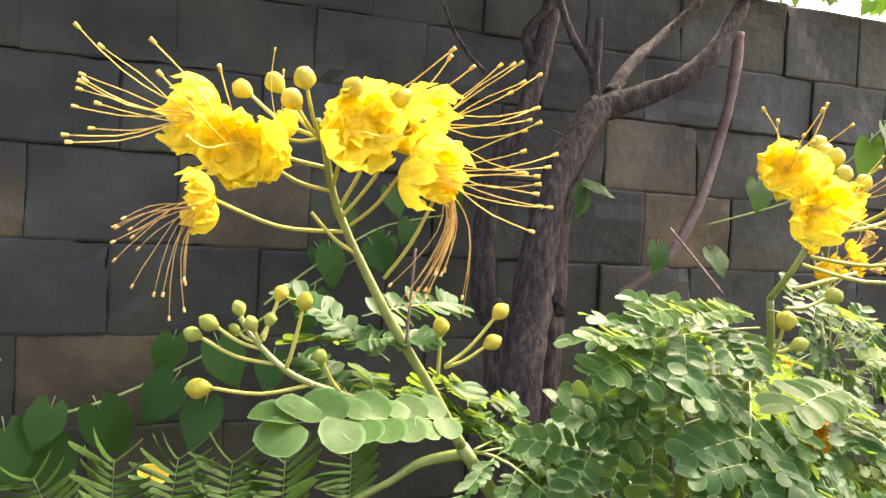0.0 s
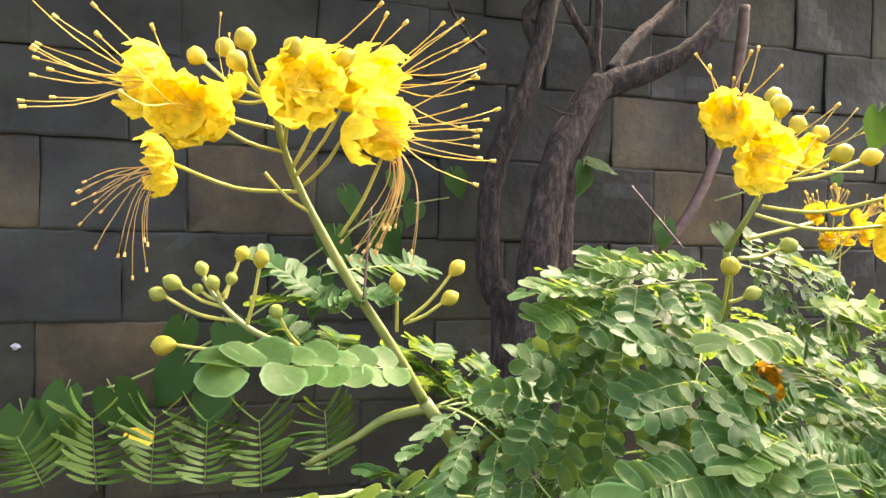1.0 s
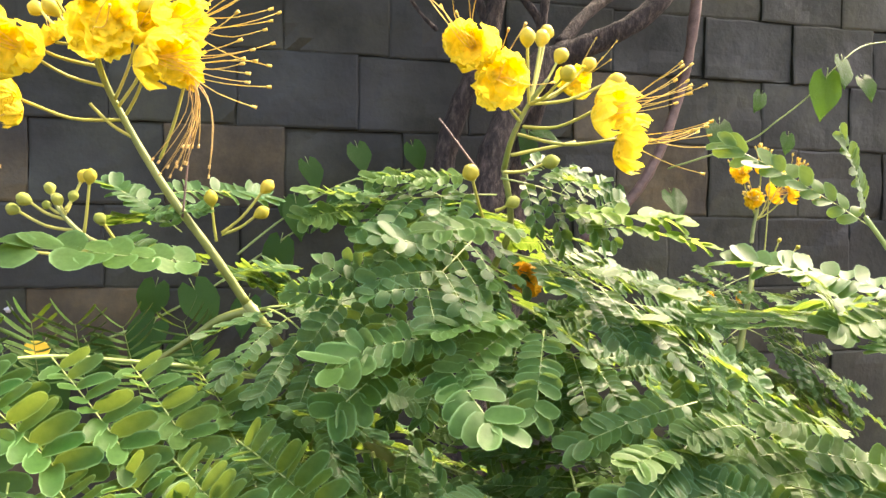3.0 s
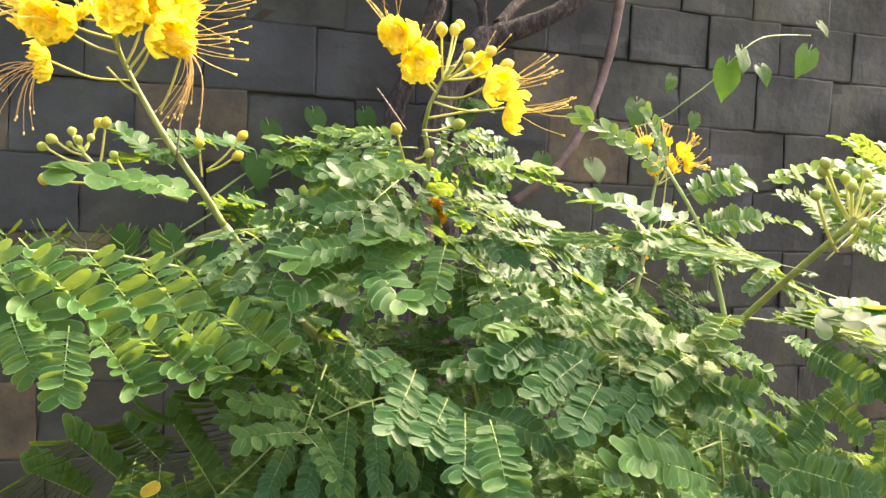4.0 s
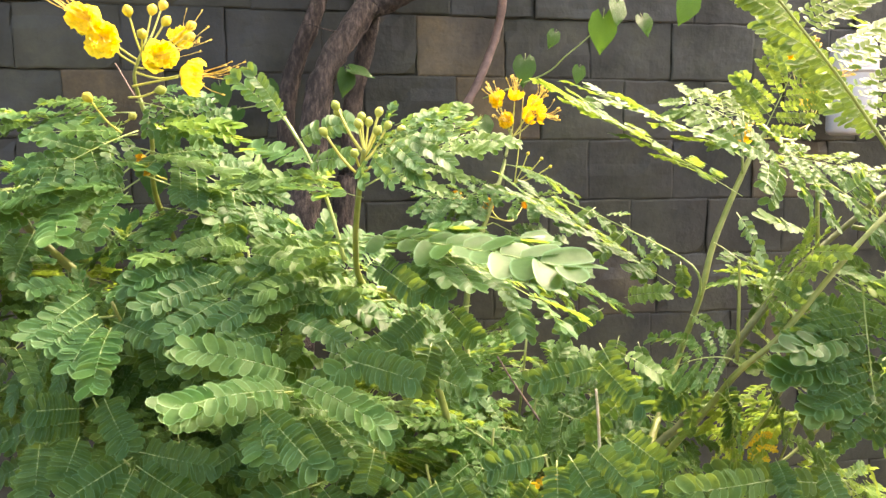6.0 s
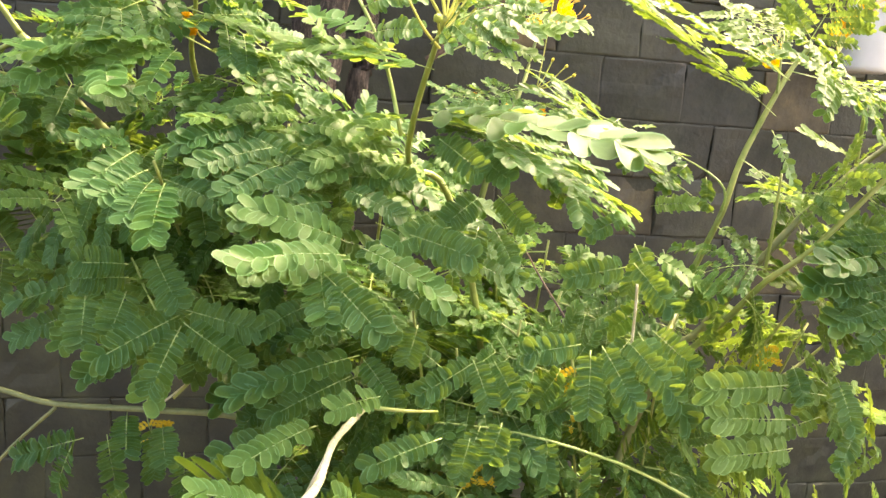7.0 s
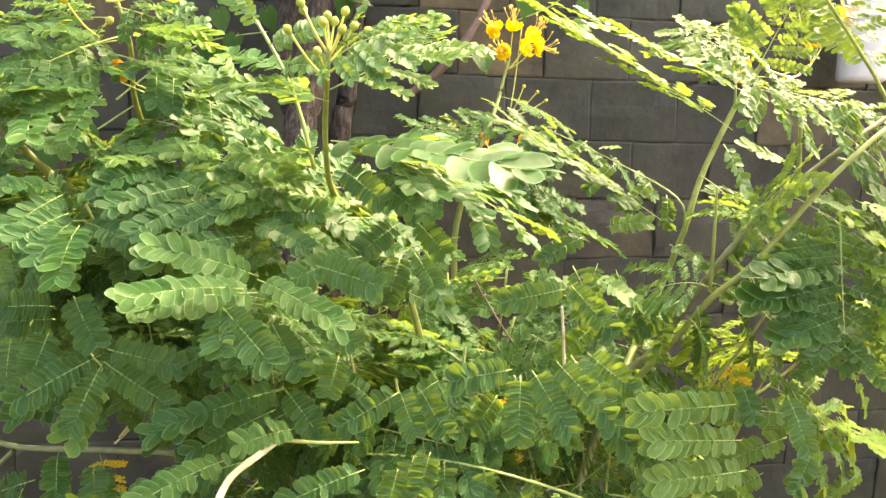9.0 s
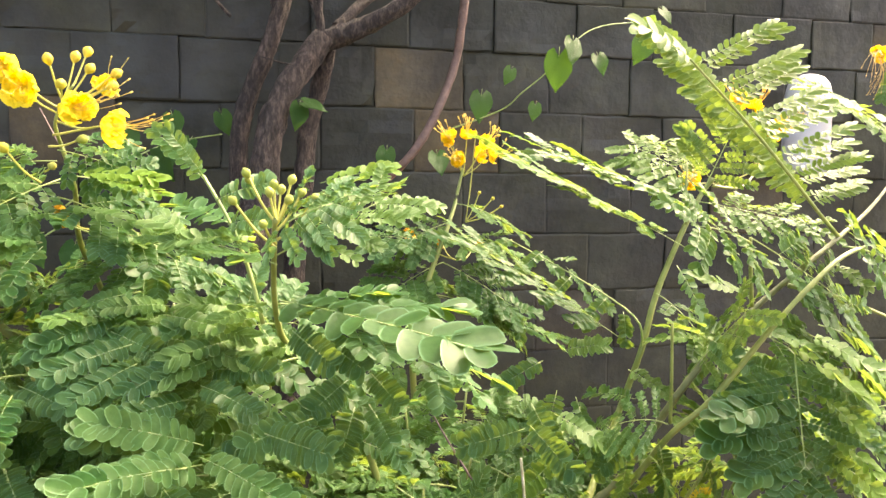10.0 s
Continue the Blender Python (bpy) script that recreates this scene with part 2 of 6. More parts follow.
def pinna(verts, faces, slots, base, along, normal, length, pairs, size, fold, sag, turned=0.0, stout=0.44, lopsided=False):
    """A side leaf: a thin midrib with leaflets in pairs, larger towards its tip; a lopsided one has one wing turned on edge."""
    def at(t):
        return base + along * (length * t) - normal * (sag * length * t * t)
    line = [at(t / 4) for t in range(5)]
    v, f = tube(line, 0.0007, 0.0004, 3, 0, len(verts))
    verts.extend(v)
    faces.extend(f)
    slots.extend([1] * len(f))
    side = normal.cross(along).normalized()
    for i in range(pairs):
        t = 0.12 + 0.86 * i / (pairs - 1)
        d = (at(min(t + 0.02, 1)) - at(t - 0.02)).normalized()
        n = side.cross(d).normalized() * -1 if side.cross(d).dot(normal) < 0 else side.cross(d).normalized()
        grow = 0.74 + 0.42 * t - 0.15 * (i == pairs - 1)
        for sg in (-1, 1):
            if random.random() < 0.04 and i > 1:
                continue
            ang = radians(70 - 34 * t ** 3 + random.uniform(-5, 5))
            along2 = (d * math.cos(ang) + side * sg * math.sin(ang) + n * (0.18 * fold + random.uniform(-0.07, 0.07))).normalized()
            n2 = (n - along2 * n.dot(along2)).normalized()
            flat = lopsided and sg < 0
            n2 = (n2 + d * (0.16 + random.uniform(-0.48, 0.48) - (0.0 if flat else 5.0 * turned))).normalized()
            n2 = (n2 - along2 * n2.dot(along2)).normalized()
            grow2 = grow * random.uniform(0.85, 1.1)
            leaflet(verts, faces, slots, at(t), along2, n2, size * grow2 * (0.62 if flat else 1.0), size * grow * (0.30 if flat else stout + 0.12 * t), random.uniform(0.08, 0.40), t > 0.8)


def leaf_mesh(seed, pairs=6, length=0.20, reach=0.085, leaflets=8, size=0.019, fold=0.3, arch=0.25, skin=None, stout=0.60):
    """A compound leaf, its stalk along +x and its face up +z."""
    random.seed(seed)
    size *= 0.86
    verts, faces, slots = [], [], []
    X, Y, Z = Vector((1, 0, 0)), Vector((0, 1, 0)), Vector((0, 0, 1))
    bow = random.uniform(-0.10, 0.10)

    def at(t):
        return X * (length * t) - Z * (arch * length * t * t) + Y * (bow * length * t * t)
    line = [at(t / 8) for t in range(9)]
    v, f = tube(line, 0.0014, 0.0007, 5, 0, 0)
    verts.extend(v)
    faces.extend(f)
    slots.extend([1] * len(f))
    for i in range(pairs):
        t = 0.24 + 0.76 * i / max(pairs - 1, 1)
        d = (at(min(t + 0.03, 1)) - at(t - 0.03)).normalized()
        n = d.cross(Y).normalized()
        n = n if n.z > 0 else -n
        for sg in (-1, 1):
            ang = radians(66 - 30 * t * t + random.uniform(-9, 9))
            lift = random.uniform(-0.08, 0.26)
            a = (d * math.cos(ang) + Y * sg * math.sin(ang) + n * lift).normalized()
            nn = (n - a * n.dot(a)).normalized()
            nn = (nn + Y * random.uniform(-0.25, 0.25) + X * random.uniform(-0.2, 0.2)).normalized()
            nn = (nn - a * nn.dot(a)).normalized()
            ln = reach * (0.72 + 0.5 * math.sin(math.pi * (0.15 + 0.7 * t))) * random.uniform(0.85, 1.1)
            pinna(verts, faces, slots, at(t), a, nn, ln, max(4, round(leaflets * ln / reach)), size * random.uniform(0.9, 1.1), fold, random.uniform(0.0, 0.3), 0.0, stout)
    return with_margin(mesh_of("leaf", verts, faces, [skin or LEAF, RACHIS], slots))


def pinna_mesh(seed, length=0.10, pairs=9, size=0.021, fold=0.4, sag=0.15, skin=None, turned=0.0, stout=0.56, lopsided=False):
    """One side leaf alone, its midrib along +x and its face up +z."""
    random.seed(seed)
    verts, faces, slots = [], [], []
    pinna(verts, faces, slots, Vector((0, 0, 0)), Vector((1, 0, 0)), Vector((0, 0, 1)), length, pairs, size, fold, sag, turned, stout, lopsided)
    return with_margin(mesh_of("leaf", verts, faces, [skin or LEAF, RACHIS], slots))


LEAVES = [(leaf_mesh(10 + k, pairs=5 + k % 3, fold=0.2 + 0.15 * (k % 3), arch=0.1 + 0.09 * (k % 4), leaflets=12, size=0.0225, skin=LEAF_DEEP if k % 2 else LEAF, stout=0.46), 0.245) for k in range(8)]
PALE = [(leaf_mesh(40 + k, pairs=6 + k % 2, fold=0.5, arch=0.05 + 0.1 * k, size=0.022, leaflets=11, skin=LEAF_PALE, stout=0.46), 0.245) for k in range(4)]
SUNNY = [(leaf_mesh(50 + k, pairs=5, fold=0.3, arch=0.2 + 0.1 * k, size=0.025, leaflets=8, skin=LEAF_SUNNY), 0.245) for k in range(2)]
YELLOWING = [(leaf_mesh(60 + k, pairs=3, leaflets=5, arch=0.3, reach=0.05, length=0.12, skin=LEAF_YELLOW, stout=0.6), 0.15) for k in range(2)]
BIG = [(leaf_mesh(70 + k, pairs=9, length=0.33, reach=0.105, leaflets=13, size=0.023, arch=0.06, fold=0.3, stout=0.46), 0.395) for k in range(2)]
BIG_DARK = [(leaf_mesh(74 + k, pairs=8, length=0.33, reach=0.10, leaflets=11, size=0.025, arch=0.08, fold=0.3, skin=LEAF_DEEP, stout=0.50), 0.395) for k in range(2)]
ROUND = [(leaf_mesh(80 + k, pairs=5, length=0.20, reach=0.075, leaflets=6, size=0.028, arch=0.12, fold=0.25, skin=LEAF_DEEP, stout=0.54), 0.24) for k in range(3)]
ROUNDP = [(pinna_mesh(85 + k, 0.10, 11, 0.021, 0.4, 0.2, stout=0.48), 0.115) for k in range(4)]
PINNAE = [(pinna_mesh(90 + k, 0.10, 12 + k % 3, 0.0195, skin=LEAF_DEEP, stout=0.46 + 0.08 * (k % 2)), 0.11) for k in range(6)]
PALEP = [(pinna_mesh(190 + k, 0.10, 10, 0.024, 0.3, 0.1, skin=LEAF_PALE, stout=0.46), 0.11) for k in range(3)]
THINP = [(pinna_mesh(193 + k, 0.10, 13, 0.018, 0.2, 0.02, skin=LEAF_PALE, turned=0.05, stout=0.34), 0.11) for k in range(3)]
LIGHTP = [(pinna_mesh(98 + k, 0.10, 12, 0.0205, skin=LEAF_PALE, stout=0.46), 0.11) for k in range(3)]
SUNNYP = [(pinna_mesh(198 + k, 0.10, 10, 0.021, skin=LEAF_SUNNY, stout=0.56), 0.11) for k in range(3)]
ROUNDL = [(pinna_mesh(105 + k, 0.17, 11, 0.029, 0.1, 0.06, skin=LEAF_DEEP, stout=0.50), 0.185) for k in range(2)]
NEARL = [(pinna_mesh(107 + k, 0.17, 8, 0.038, 0.0, 0.04, skin=LEAF, stout=0.84), 0.185) for k in range(2)]
VFOLD = [(pinna_mesh(112 + k, 0.10, 9, 0.029, 5.0, 0.10, skin=LEAF, stout=0.36), 0.11) for k in range(3)]
SWEPT = [(pinna_mesh(290 + k, 0.10, 12, 0.044, 0.1, 0.05, LEAF_FERN, 0.6, 0.10, True), 0.11) for k in range(3)]
FERNY = [(pinna_mesh(95 + k, 0.10, 10, 0.036, 0.1, 0.05, LEAF_FERN, 0.6, 0.16), 0.11) for k in range(3)]


def fallen_mesh():
    """A single round yellow leaflet that faces the open side."""
    random.seed(66)
    verts, faces, slots = [], [], []
    leaflet(verts, faces, slots, Vector((-0.011, 0, 0)), Vector((1, 0, 0.1)).normalized(), Vector((0.05, -0.8, 0.6)).normalized(), 0.022, 0.014, 0.3, True)
    return with_margin(mesh_of("leaflet", verts, faces, [LEAF_YELLOW], slots))


FALLEN = fallen_mesh()


def leaf(parent, base, tip, up=(0.1, -0.1, 1), kind=None, seed=0, wide=1.0, label=""):
    """A compound leaf from base to tip with its face towards up."""
    r = random.Random(seed * 7919 + round(base[0] * 1000) + round(tip[2] * 977))
    b, x = Vector(base), Vector(tip) - Vector(base)
    me, own = r.choice(kind or LEAVES)
    s = x.length / own
    x.normalize()
    loose = 0.0 if kind in (FERNY, SWEPT) else 1.0
    z = Vector(up) + loose * Vector((r.uniform(-0.3, 0.3), r.uniform(-0.22, 0.22), r.uniform(-0.2, 0.2)))
    z = (z - x * z.dot(x))
    z = z.normalized() if z.length > 0.05 else x.orthogonal().normalized()
    y = z.cross(x)
    m = Matrix((x, y, z)).transposed().to_4x4()
    m.translation = b
    w = wide * min(max(s, 0.85), 1.15)
    return part("leaf", me, parent, label, m @ Matrix.Diagonal((s, w, w, 1)))


def crown(parent, line, count, lo, hi, size=0.19, rise=(0.05, 0.6), seed=0, kind=None, wide=1.0, sweep=(0, 0, 0)):
    """Leaves set spirally along a stem, between two shares of its length."""
    r = random.Random(seed)
    az = r.uniform(0, 6.28)
    for i in range(count):
        t = lo + (hi - lo) * (i + r.uniform(-0.3, 0.3)) / max(count - 1, 1)
        k = min(max(t, 0), 1) * (len(line) - 1)
        j = min(int(k), len(line) - 2)
        p = line[j].lerp(line[j + 1], k - j)
        az += 2.4 + r.uniform(-0.3, 0.3)
        d = Vector((math.cos(az), 0.8 * math.sin(az), r.uniform(*rise))) + Vector(sweep)
        d.normalize()
        up = Vector((0.2 + r.uniform(-0.3, 0.3), -0.3 + r.uniform(-0.35, 0.3), 1))
        leaf(parent, p, p + d * size * r.uniform(0.75, 1.15), up, kind, seed * 100 + i, wide)


def rosette(parent, start, end, count, size, seed, sweep=(0, 0, 0), kind=None, wide=1.0, r0=0.0028):
    """A leafy side shoot: a thin stem with leaves round its outer half, turned to the light."""
    a, b = Vector(start), Vector(end)
    mid = a.lerp(b, 0.5) + Vector((0.02 * math.sin(seed), 0.02 * math.cos(seed * 2.0), -0.10 * (b - a).length))
    line = stem("shoot", [a, mid, b], r0, 0.0016, STEM, parent, 6, 5)
    r = random.Random(seed)
    az = r.uniform(0, 6.28)
    for i in range(count):
        t = 0.45 + 0.55 * (i + 0.5) / count
        k = t * (len(line) - 1)
        j = min(int(k), len(line) - 2)
        p = line[j].lerp(line[j + 1], k - j)
        az += 2.4 + r.uniform(-0.3, 0.3)
        d = Vector((math.cos(az), 0.75 * math.sin(az) - 0.15, r.uniform(-0.25, 0.45))) + Vector(sweep)
        up = Vector((0.2 + r.uniform(-0.3, 0.3), -0.45 + r.uniform(-0.35, 0.3), 0.9))
        leaf(parent, p, p + d.normalized() * size * r.uniform(0.75, 1.15), up, kind, seed * 50 + i, wide)


# ---- flowers ----
def petal_mesh(seed, size, mat):
    """Five broad petals with strongly crinkled rims, gathered to a loose ball that opens towards +x."""
    random.seed(seed)
    verts, faces = [], []
    for k in range(5):
        a = 2 * math.pi * k / 5 + random.uniform(-0.25, 0.25)
        tip = random.uniform(0.45, 1.45)
        axis = Vector((math.cos(tip), math.sin(tip) * math.cos(a), math.sin(tip) * math.sin(a)))
        side = axis.cross(Vector((random.uniform(-0.3, 0.3), -math.sin(a), math.cos(a)))).normalized()
        flat = side.cross(axis).normalized()
        s, n, ring = len(verts), 7, 52
        ln = size * random.uniform(0.9, 1.1) * (0.75 if k == 0 else 1)
        ph, ph2 = random.uniform(0, 6), random.uniform(0, 6)
        mid = axis * (ln * 0.52)
        verts.append(mid - side * ln * 0.10)
        for i in range(1, n):
            t = i / (n - 1)
            for j in range(ring):
                b = 6.2832 * j / ring
                r = ln * 0.52 * t * (1 + 0.05 * math.sin(5 * b + ph) * t + 0.035 * math.sin(14 * b + ph2) * t)
                crimp = ln * t * t * (0.11 * math.sin(5 * b + ph) + 0.085 * math.sin(11 * b + ph2) + 0.06 * math.sin(19 * b + ph))
                narrow = 0.35 + 0.65 * min(1, 0.5 + 0.6 * (math.cos(b) + 1))
                verts.append(mid + axis * (r * math.cos(b)) + flat * (r * math.sin(b) * narrow) + side * (crimp - ln * 0.20 + ln * 0.42 * t * t))
        for j in range(ring):
            faces.append((s, s + 1 + j, s + 1 + (j + 1) % ring))
        for i in range(n - 2):
            for j in range(ring):
                p, q = s + 1 + i * ring + j, s + 1 + i * ring + (j + 1) % ring
                faces.append((p, q, q + ring, p + ring))
    return mesh_of("petals", verts, faces, [mat])


def stamen_mesh(seed, length, mat, droop):
    """One long curved filament with a small anther, along +x."""
    random.seed(seed)
    ln = length * random.uniform(0.78, 1.08)
    cur = Vector((0, random.uniform(-0.25, 0.25), random.uniform(-0.05, 0.42) - droop))
    wave, turn = random.uniform(0.02, 0.055), random.uniform(0, 6.28)
    pts = [Vector((1, 0, 0)) * (ln * t * (1 - 0.25 * min(droop, 1) * t)) + cur * (ln * t * t) + Vector((0, math.cos(turn), math.sin(turn))) * (ln * wave * math.sin(7 * t)) for t in (0, 0.14, 0.28, 0.42, 0.56, 0.7, 0.85, 1)]
    verts, faces = tube(pts, 0.00042, 0.00032, 4, 0)
    e = (pts[-1] - pts[-2]).normalized()
    v, f = tube([pts[-1] - e * 0.0012, pts[-1], pts[-1] + e * 0.0012, pts[-1] + e * 0.0020], 0.0009, 0.0011, 5, 0.3, len(verts))
    return mesh_of("stamen", verts + v, faces + f, [mat])


def bud_mesh(size, mat):
    verts, faces, n, k = [], [], 8, 10
    for i in range(n + 1):
        t = i / n
        r = size * math.sin(math.pi * min(t * 0.94 + 0.06, 1)) ** 0.8 * (0.72 + 0.35 * t)
        for j in range(k):
            a = 6.2832 * j / k
            rr = r * (1 + 0.05 * math.cos(5 * a))
            verts.append(Vector((size * 2.3 * t, rr * math.cos(a), rr * math.sin(a))))
    for i in range(n):
        for j in range(k):
            a, b = i * k + j, i * k + (j + 1) % k
            faces.append((a, b, b + k, a + k))
    faces.append(tuple(range(n * k, n * k + k)))
    return mesh_of("bud", verts, faces, [mat])


PETALS = [petal_mesh(100 + k, 0.0285, PETAL) for k in range(5)]
PETALS_OLD = [petal_mesh(120 + k, 0.015, PETAL_OLD) for k in range(3)]
PETALS_DRY = [petal_mesh(130 + k, 0.017, PETAL_DRY) for k in range(3)]
STAMENS = [stamen_mesh(140 + k, 0.068, STAMEN, 0.0) for k in range(7)]
STAMENS_OLD = [stamen_mesh(160 + k, 0.064, STAMEN_OLD, 1.3) for k in range(6)]
STAMENS_BENT = [stamen_mesh(170 + k, 0.078, STAMEN_OLD, 0.5) for k in range(6)]
STAMENS_SMALL = [stamen_mesh(180 + k, 0.032, STAMEN, 0.1) for k in range(5)]
BUD_MESH, BUD_GREEN_MESH = bud_mesh(0.0062, BUD), bud_mesh(0.0046, BUD_GREEN)


def facing(p, d):
    x = Vector(d).normalized()
    y = Vector((0, 0, 1)).cross(x)
    y = y.normalized() if y.length > 0.05 else Vector((0, 1, 0))
    m = Matrix((x, y, x.cross(y))).transposed().to_4x4()
    m.translation = p
    return m


def stalk(parent, a, b, r=0.0012, sag=0.08, mat=None):
    a, b = Vector(a), Vector(b)
    mid = a.lerp(b, 0.5) + Vector((0, 0, -sag * (b - a).length))
    v, f = tube(curve_points([a, mid, b], 4), r, r * 0.85, 6, 0.05)
    part("flower_stalk", mesh_of("flower_stalk", v, f, [mat or PEDICEL]), parent)


def flower(parent, node, pos, face, k=0, old=False, small=False, stamens=None, size=1.0, count=9):
    """A stalk from the node, petals at pos that face a way, and stamens under them."""
    pos, face = Vector(pos), Vector(face).normalized()
    stalk(parent, node, pos - face * 0.012 * size)
    m = facing(pos - face * 0.012 * size, face) @ Matrix.Rotation(1.3 * k, 4, "X") @ Matrix.Scale(size, 4)
    p = part("flower", (PETALS_OLD if old or small else PETALS)[k % 3], parent, "", m)
    st = stamens or (STAMENS_SMALL if small else STAMENS_OLD if old else STAMENS)
    r = random.Random(k * 31 + round(pos.x * 1000))
    up = (m.to_3x3().normalized().transposed() @ Vector((0, 0, 1)))
    for i in range(count):
        a, w = r.uniform(0, 6.28), 0.40 * r.uniform(0.1, 1.0)
        x = Vector((1, w * math.cos(a), w * math.sin(a))).normalized()
        z = (up - x * up.dot(x)).normalized()
        part("stamen", st[(i + k) % len(st)], p, "", Matrix((x, z.cross(x), z)).transposed().to_4x4())
    return p


def bud(parent, node, pos, green=False, size=1.0):
    pos, node = Vector(pos), Vector(node)
    d = (pos - node).normalized()
    stalk(parent, node, pos - d * 0.004, 0.0012)
    part("bud", BUD_GREEN_MESH if green else BUD_MESH, parent, "", facing(pos - d * 0.006, d) @ Matrix.Scale(size, 4))


def thing(name, label, category, at=(0, 0, 0), group="", kind=""):
    ob = new(name)
    ob.location = at
    ob.empty_display_size = 0.05
    return tagged(ob, label, category, group, kind)


# ---- ground ----
def ground_sheet():
    verts, faces, n = [], [], 60
    for i in range(n + 1):
        for j in range(n + 1):
            u, v = 2 * i / n - 1, 2 * j / n - 1
            x, y = 1.2 + 60 * u * abs(u) ** 2, 0.9 + 60 * v * abs(v) ** 2
            verts.append((x, y, 0.03 * noise.noise(Vector((x * 3, y * 3, 0))) if abs(u) < 0.5 and abs(v) < 0.5 else 0))
    for i in range(n):
        for j in range(n):
            a = i * (n + 1) + j
            faces.append((a, a + n + 1, a + n + 2, a + 1))
    ob = new("ground", mesh_of("ground", verts, faces, [SOIL]))
    tagged(ob, "dark bare garden soil under the shrubs", "ground", kind="structure")


ground_sheet()


# ---- shrubs ----
def root(x, y):
    return (x, y, -0.02)


# shrub with the large yellow cluster
shrub_a = thing("flowering_shrub", "feathery green shrub topped by a large cluster of yellow flowers", "shrub", group="flowering shrubs along the wall")
line_a = stem("main_stem", [root(1.06, 1.0), (1.02, 1.0, 0.5), (0.954, 1.008, 0.886), (0.856, 1.034, 1.079), (0.762, 1.034, 1.187), (0.666, 1.028, 1.283), (0.603, 1.020, 1.364)], 0.010, 0.0042, STEM, shrub_a)
line_a2 = stem("flower_stem", [(0.603, 1.020, 1.364), (0.579, 1.014, 1.402), (0.552, 1.008, 1.441), (0.534, 1.005, 1.471), (0.520, 1.004, 1.497), (0.510, 0.998, 1.519), (0.503, 0.988, 1.542), (0.497, 0.979, 1.555)], 0.0034, 0.0018, STEM, shrub_a)
top_a = (0.500, 0.985, 1.546)
for k, (p, n, d) in enumerate([((0.437, 0.994, 1.552), (0.506, 0.995, 1.531), (-0.95, -0.1, -0.05)), ((0.457, 0.965, 1.537), (0.512, 0.999, 1.518), (-0.5, -0.75, 0.1)), ((0.513, 0.952, 1.549), (0.510, 0.998, 1.521), (0.3, -0.9, 0.15)), ((0.560, 0.984, 1.559), (0.517, 1.001, 1.505), (0.95, -0.25, 0.02)), ((0.555, 0.959, 1.531), (0.522, 1.002, 1.500), (0.9, -0.35, -0.3)), ((0.477, 0.984, 1.550), top_a, (-0.5, -0.3, 0.8)), ((0.540, 0.978, 1.560), (0.515, 1.000, 1.510), (0.5, -0.8, 0.2))]):
    flower(shrub_a, n, p, d, k, size=0.6 if k == 5 else 1.04, count=4 if k == 1 else 2 if k in (2, 5, 6) else 11)
flower(shrub_a, (0.518, 1.003, 1.496), (0.439, 1.024, 1.509), (-0.9, -0.1, -0.15), 2, stamens=STAMENS_BENT + STAMENS_OLD, size=0.8, count=15)
flower(shrub_a, (0.544, 1.005, 1.470), (0.573, 0.970, 1.519), (0.6, -0.2, -0.5), 1, old=True, size=0.8, count=18)
for p in ((0.461, 1.017, 1.573), (0.477, 0.999, 1.575), (0.483, 0.970, 1.562), (0.486, 0.952, 1.570), (0.540, 0.973, 1.569), (0.510, 0.954, 1.568)):
    bud(shrub_a, top_a, p)
stalk(shrub_a, (0.526, 1.004, 1.484), (0.499, 0.998, 1.506))
stalk(shrub_a, (0.559, 1.005, 1.428), (0.564, 1.011, 1.488), 0.0009, 0, BARK_RED)
# bud spray on its side branch
line_a3 = stem("side_branch", [(0.569, 1.013, 1.387), (0.527, 1.008, 1.400), (0.495, 1.013, 1.412), (0.475, 1.024, 1.429), (0.465, 1.035, 1.442)], 0.0026, 0.0012, STEM, shrub_a, 6)
for p, n, g, s in (((0.488, 1.030, 1.458), (0.477, 1.022, 1.433), False, 0.8), ((0.498, 1.002, 1.456), (0.491, 1.015, 1.416), False, 0.85), ((0.464, 1.033, 1.449), (0.469, 1.027, 1.437), True, 1), ((0.448, 1.030, 1.440), (0.477, 1.023, 1.426), True, 1.2), ((0.439, 1.034, 1.433), (0.484, 1.018, 1.418), True, 1.1), ((0.471, 1.025, 1.441), (0.477, 1.023, 1.429), True, 1), ((0.482, 1.026, 1.444), (0.478, 1.022, 1.431), True, 0.9), ((0.461, 1.033, 1.437), (0.473, 1.025, 1.430), True, 0.8), ((0.445, 1.027, 1.403), (0.507, 1.009, 1.408), False, 1.1), ((0.506, 0.992, 1.427), (0.521, 1.008, 1.404), True, 1)):
    bud(shrub_a, n, p, g, s)
for p, n in (((0.579, 1.001, 1.442), (0.582, 1.011, 1.411)), ((0.618, 1.004, 1.451), (0.586, 1.010, 1.417)), ((0.614, 1.005, 1.432), (0.586, 1.011, 1.416))):
    bud(shrub_a, n, p, False, 0.9)
stem("side_branch", [(0.610, 1.022, 1.359), (0.583, 1.036, 1.350), (0.563, 1.043, 1.336), (0.533, 1.059, 1.315)], 0.004, 0.002, STEM, shrub_a, 6)
stem("side_branch", [(0.642, 1.027, 1.327), (0.662, 1.037, 1.337), (0.680, 1.057, 1.347)], 0.004, 0.002, STEM, shrub_a, 6)
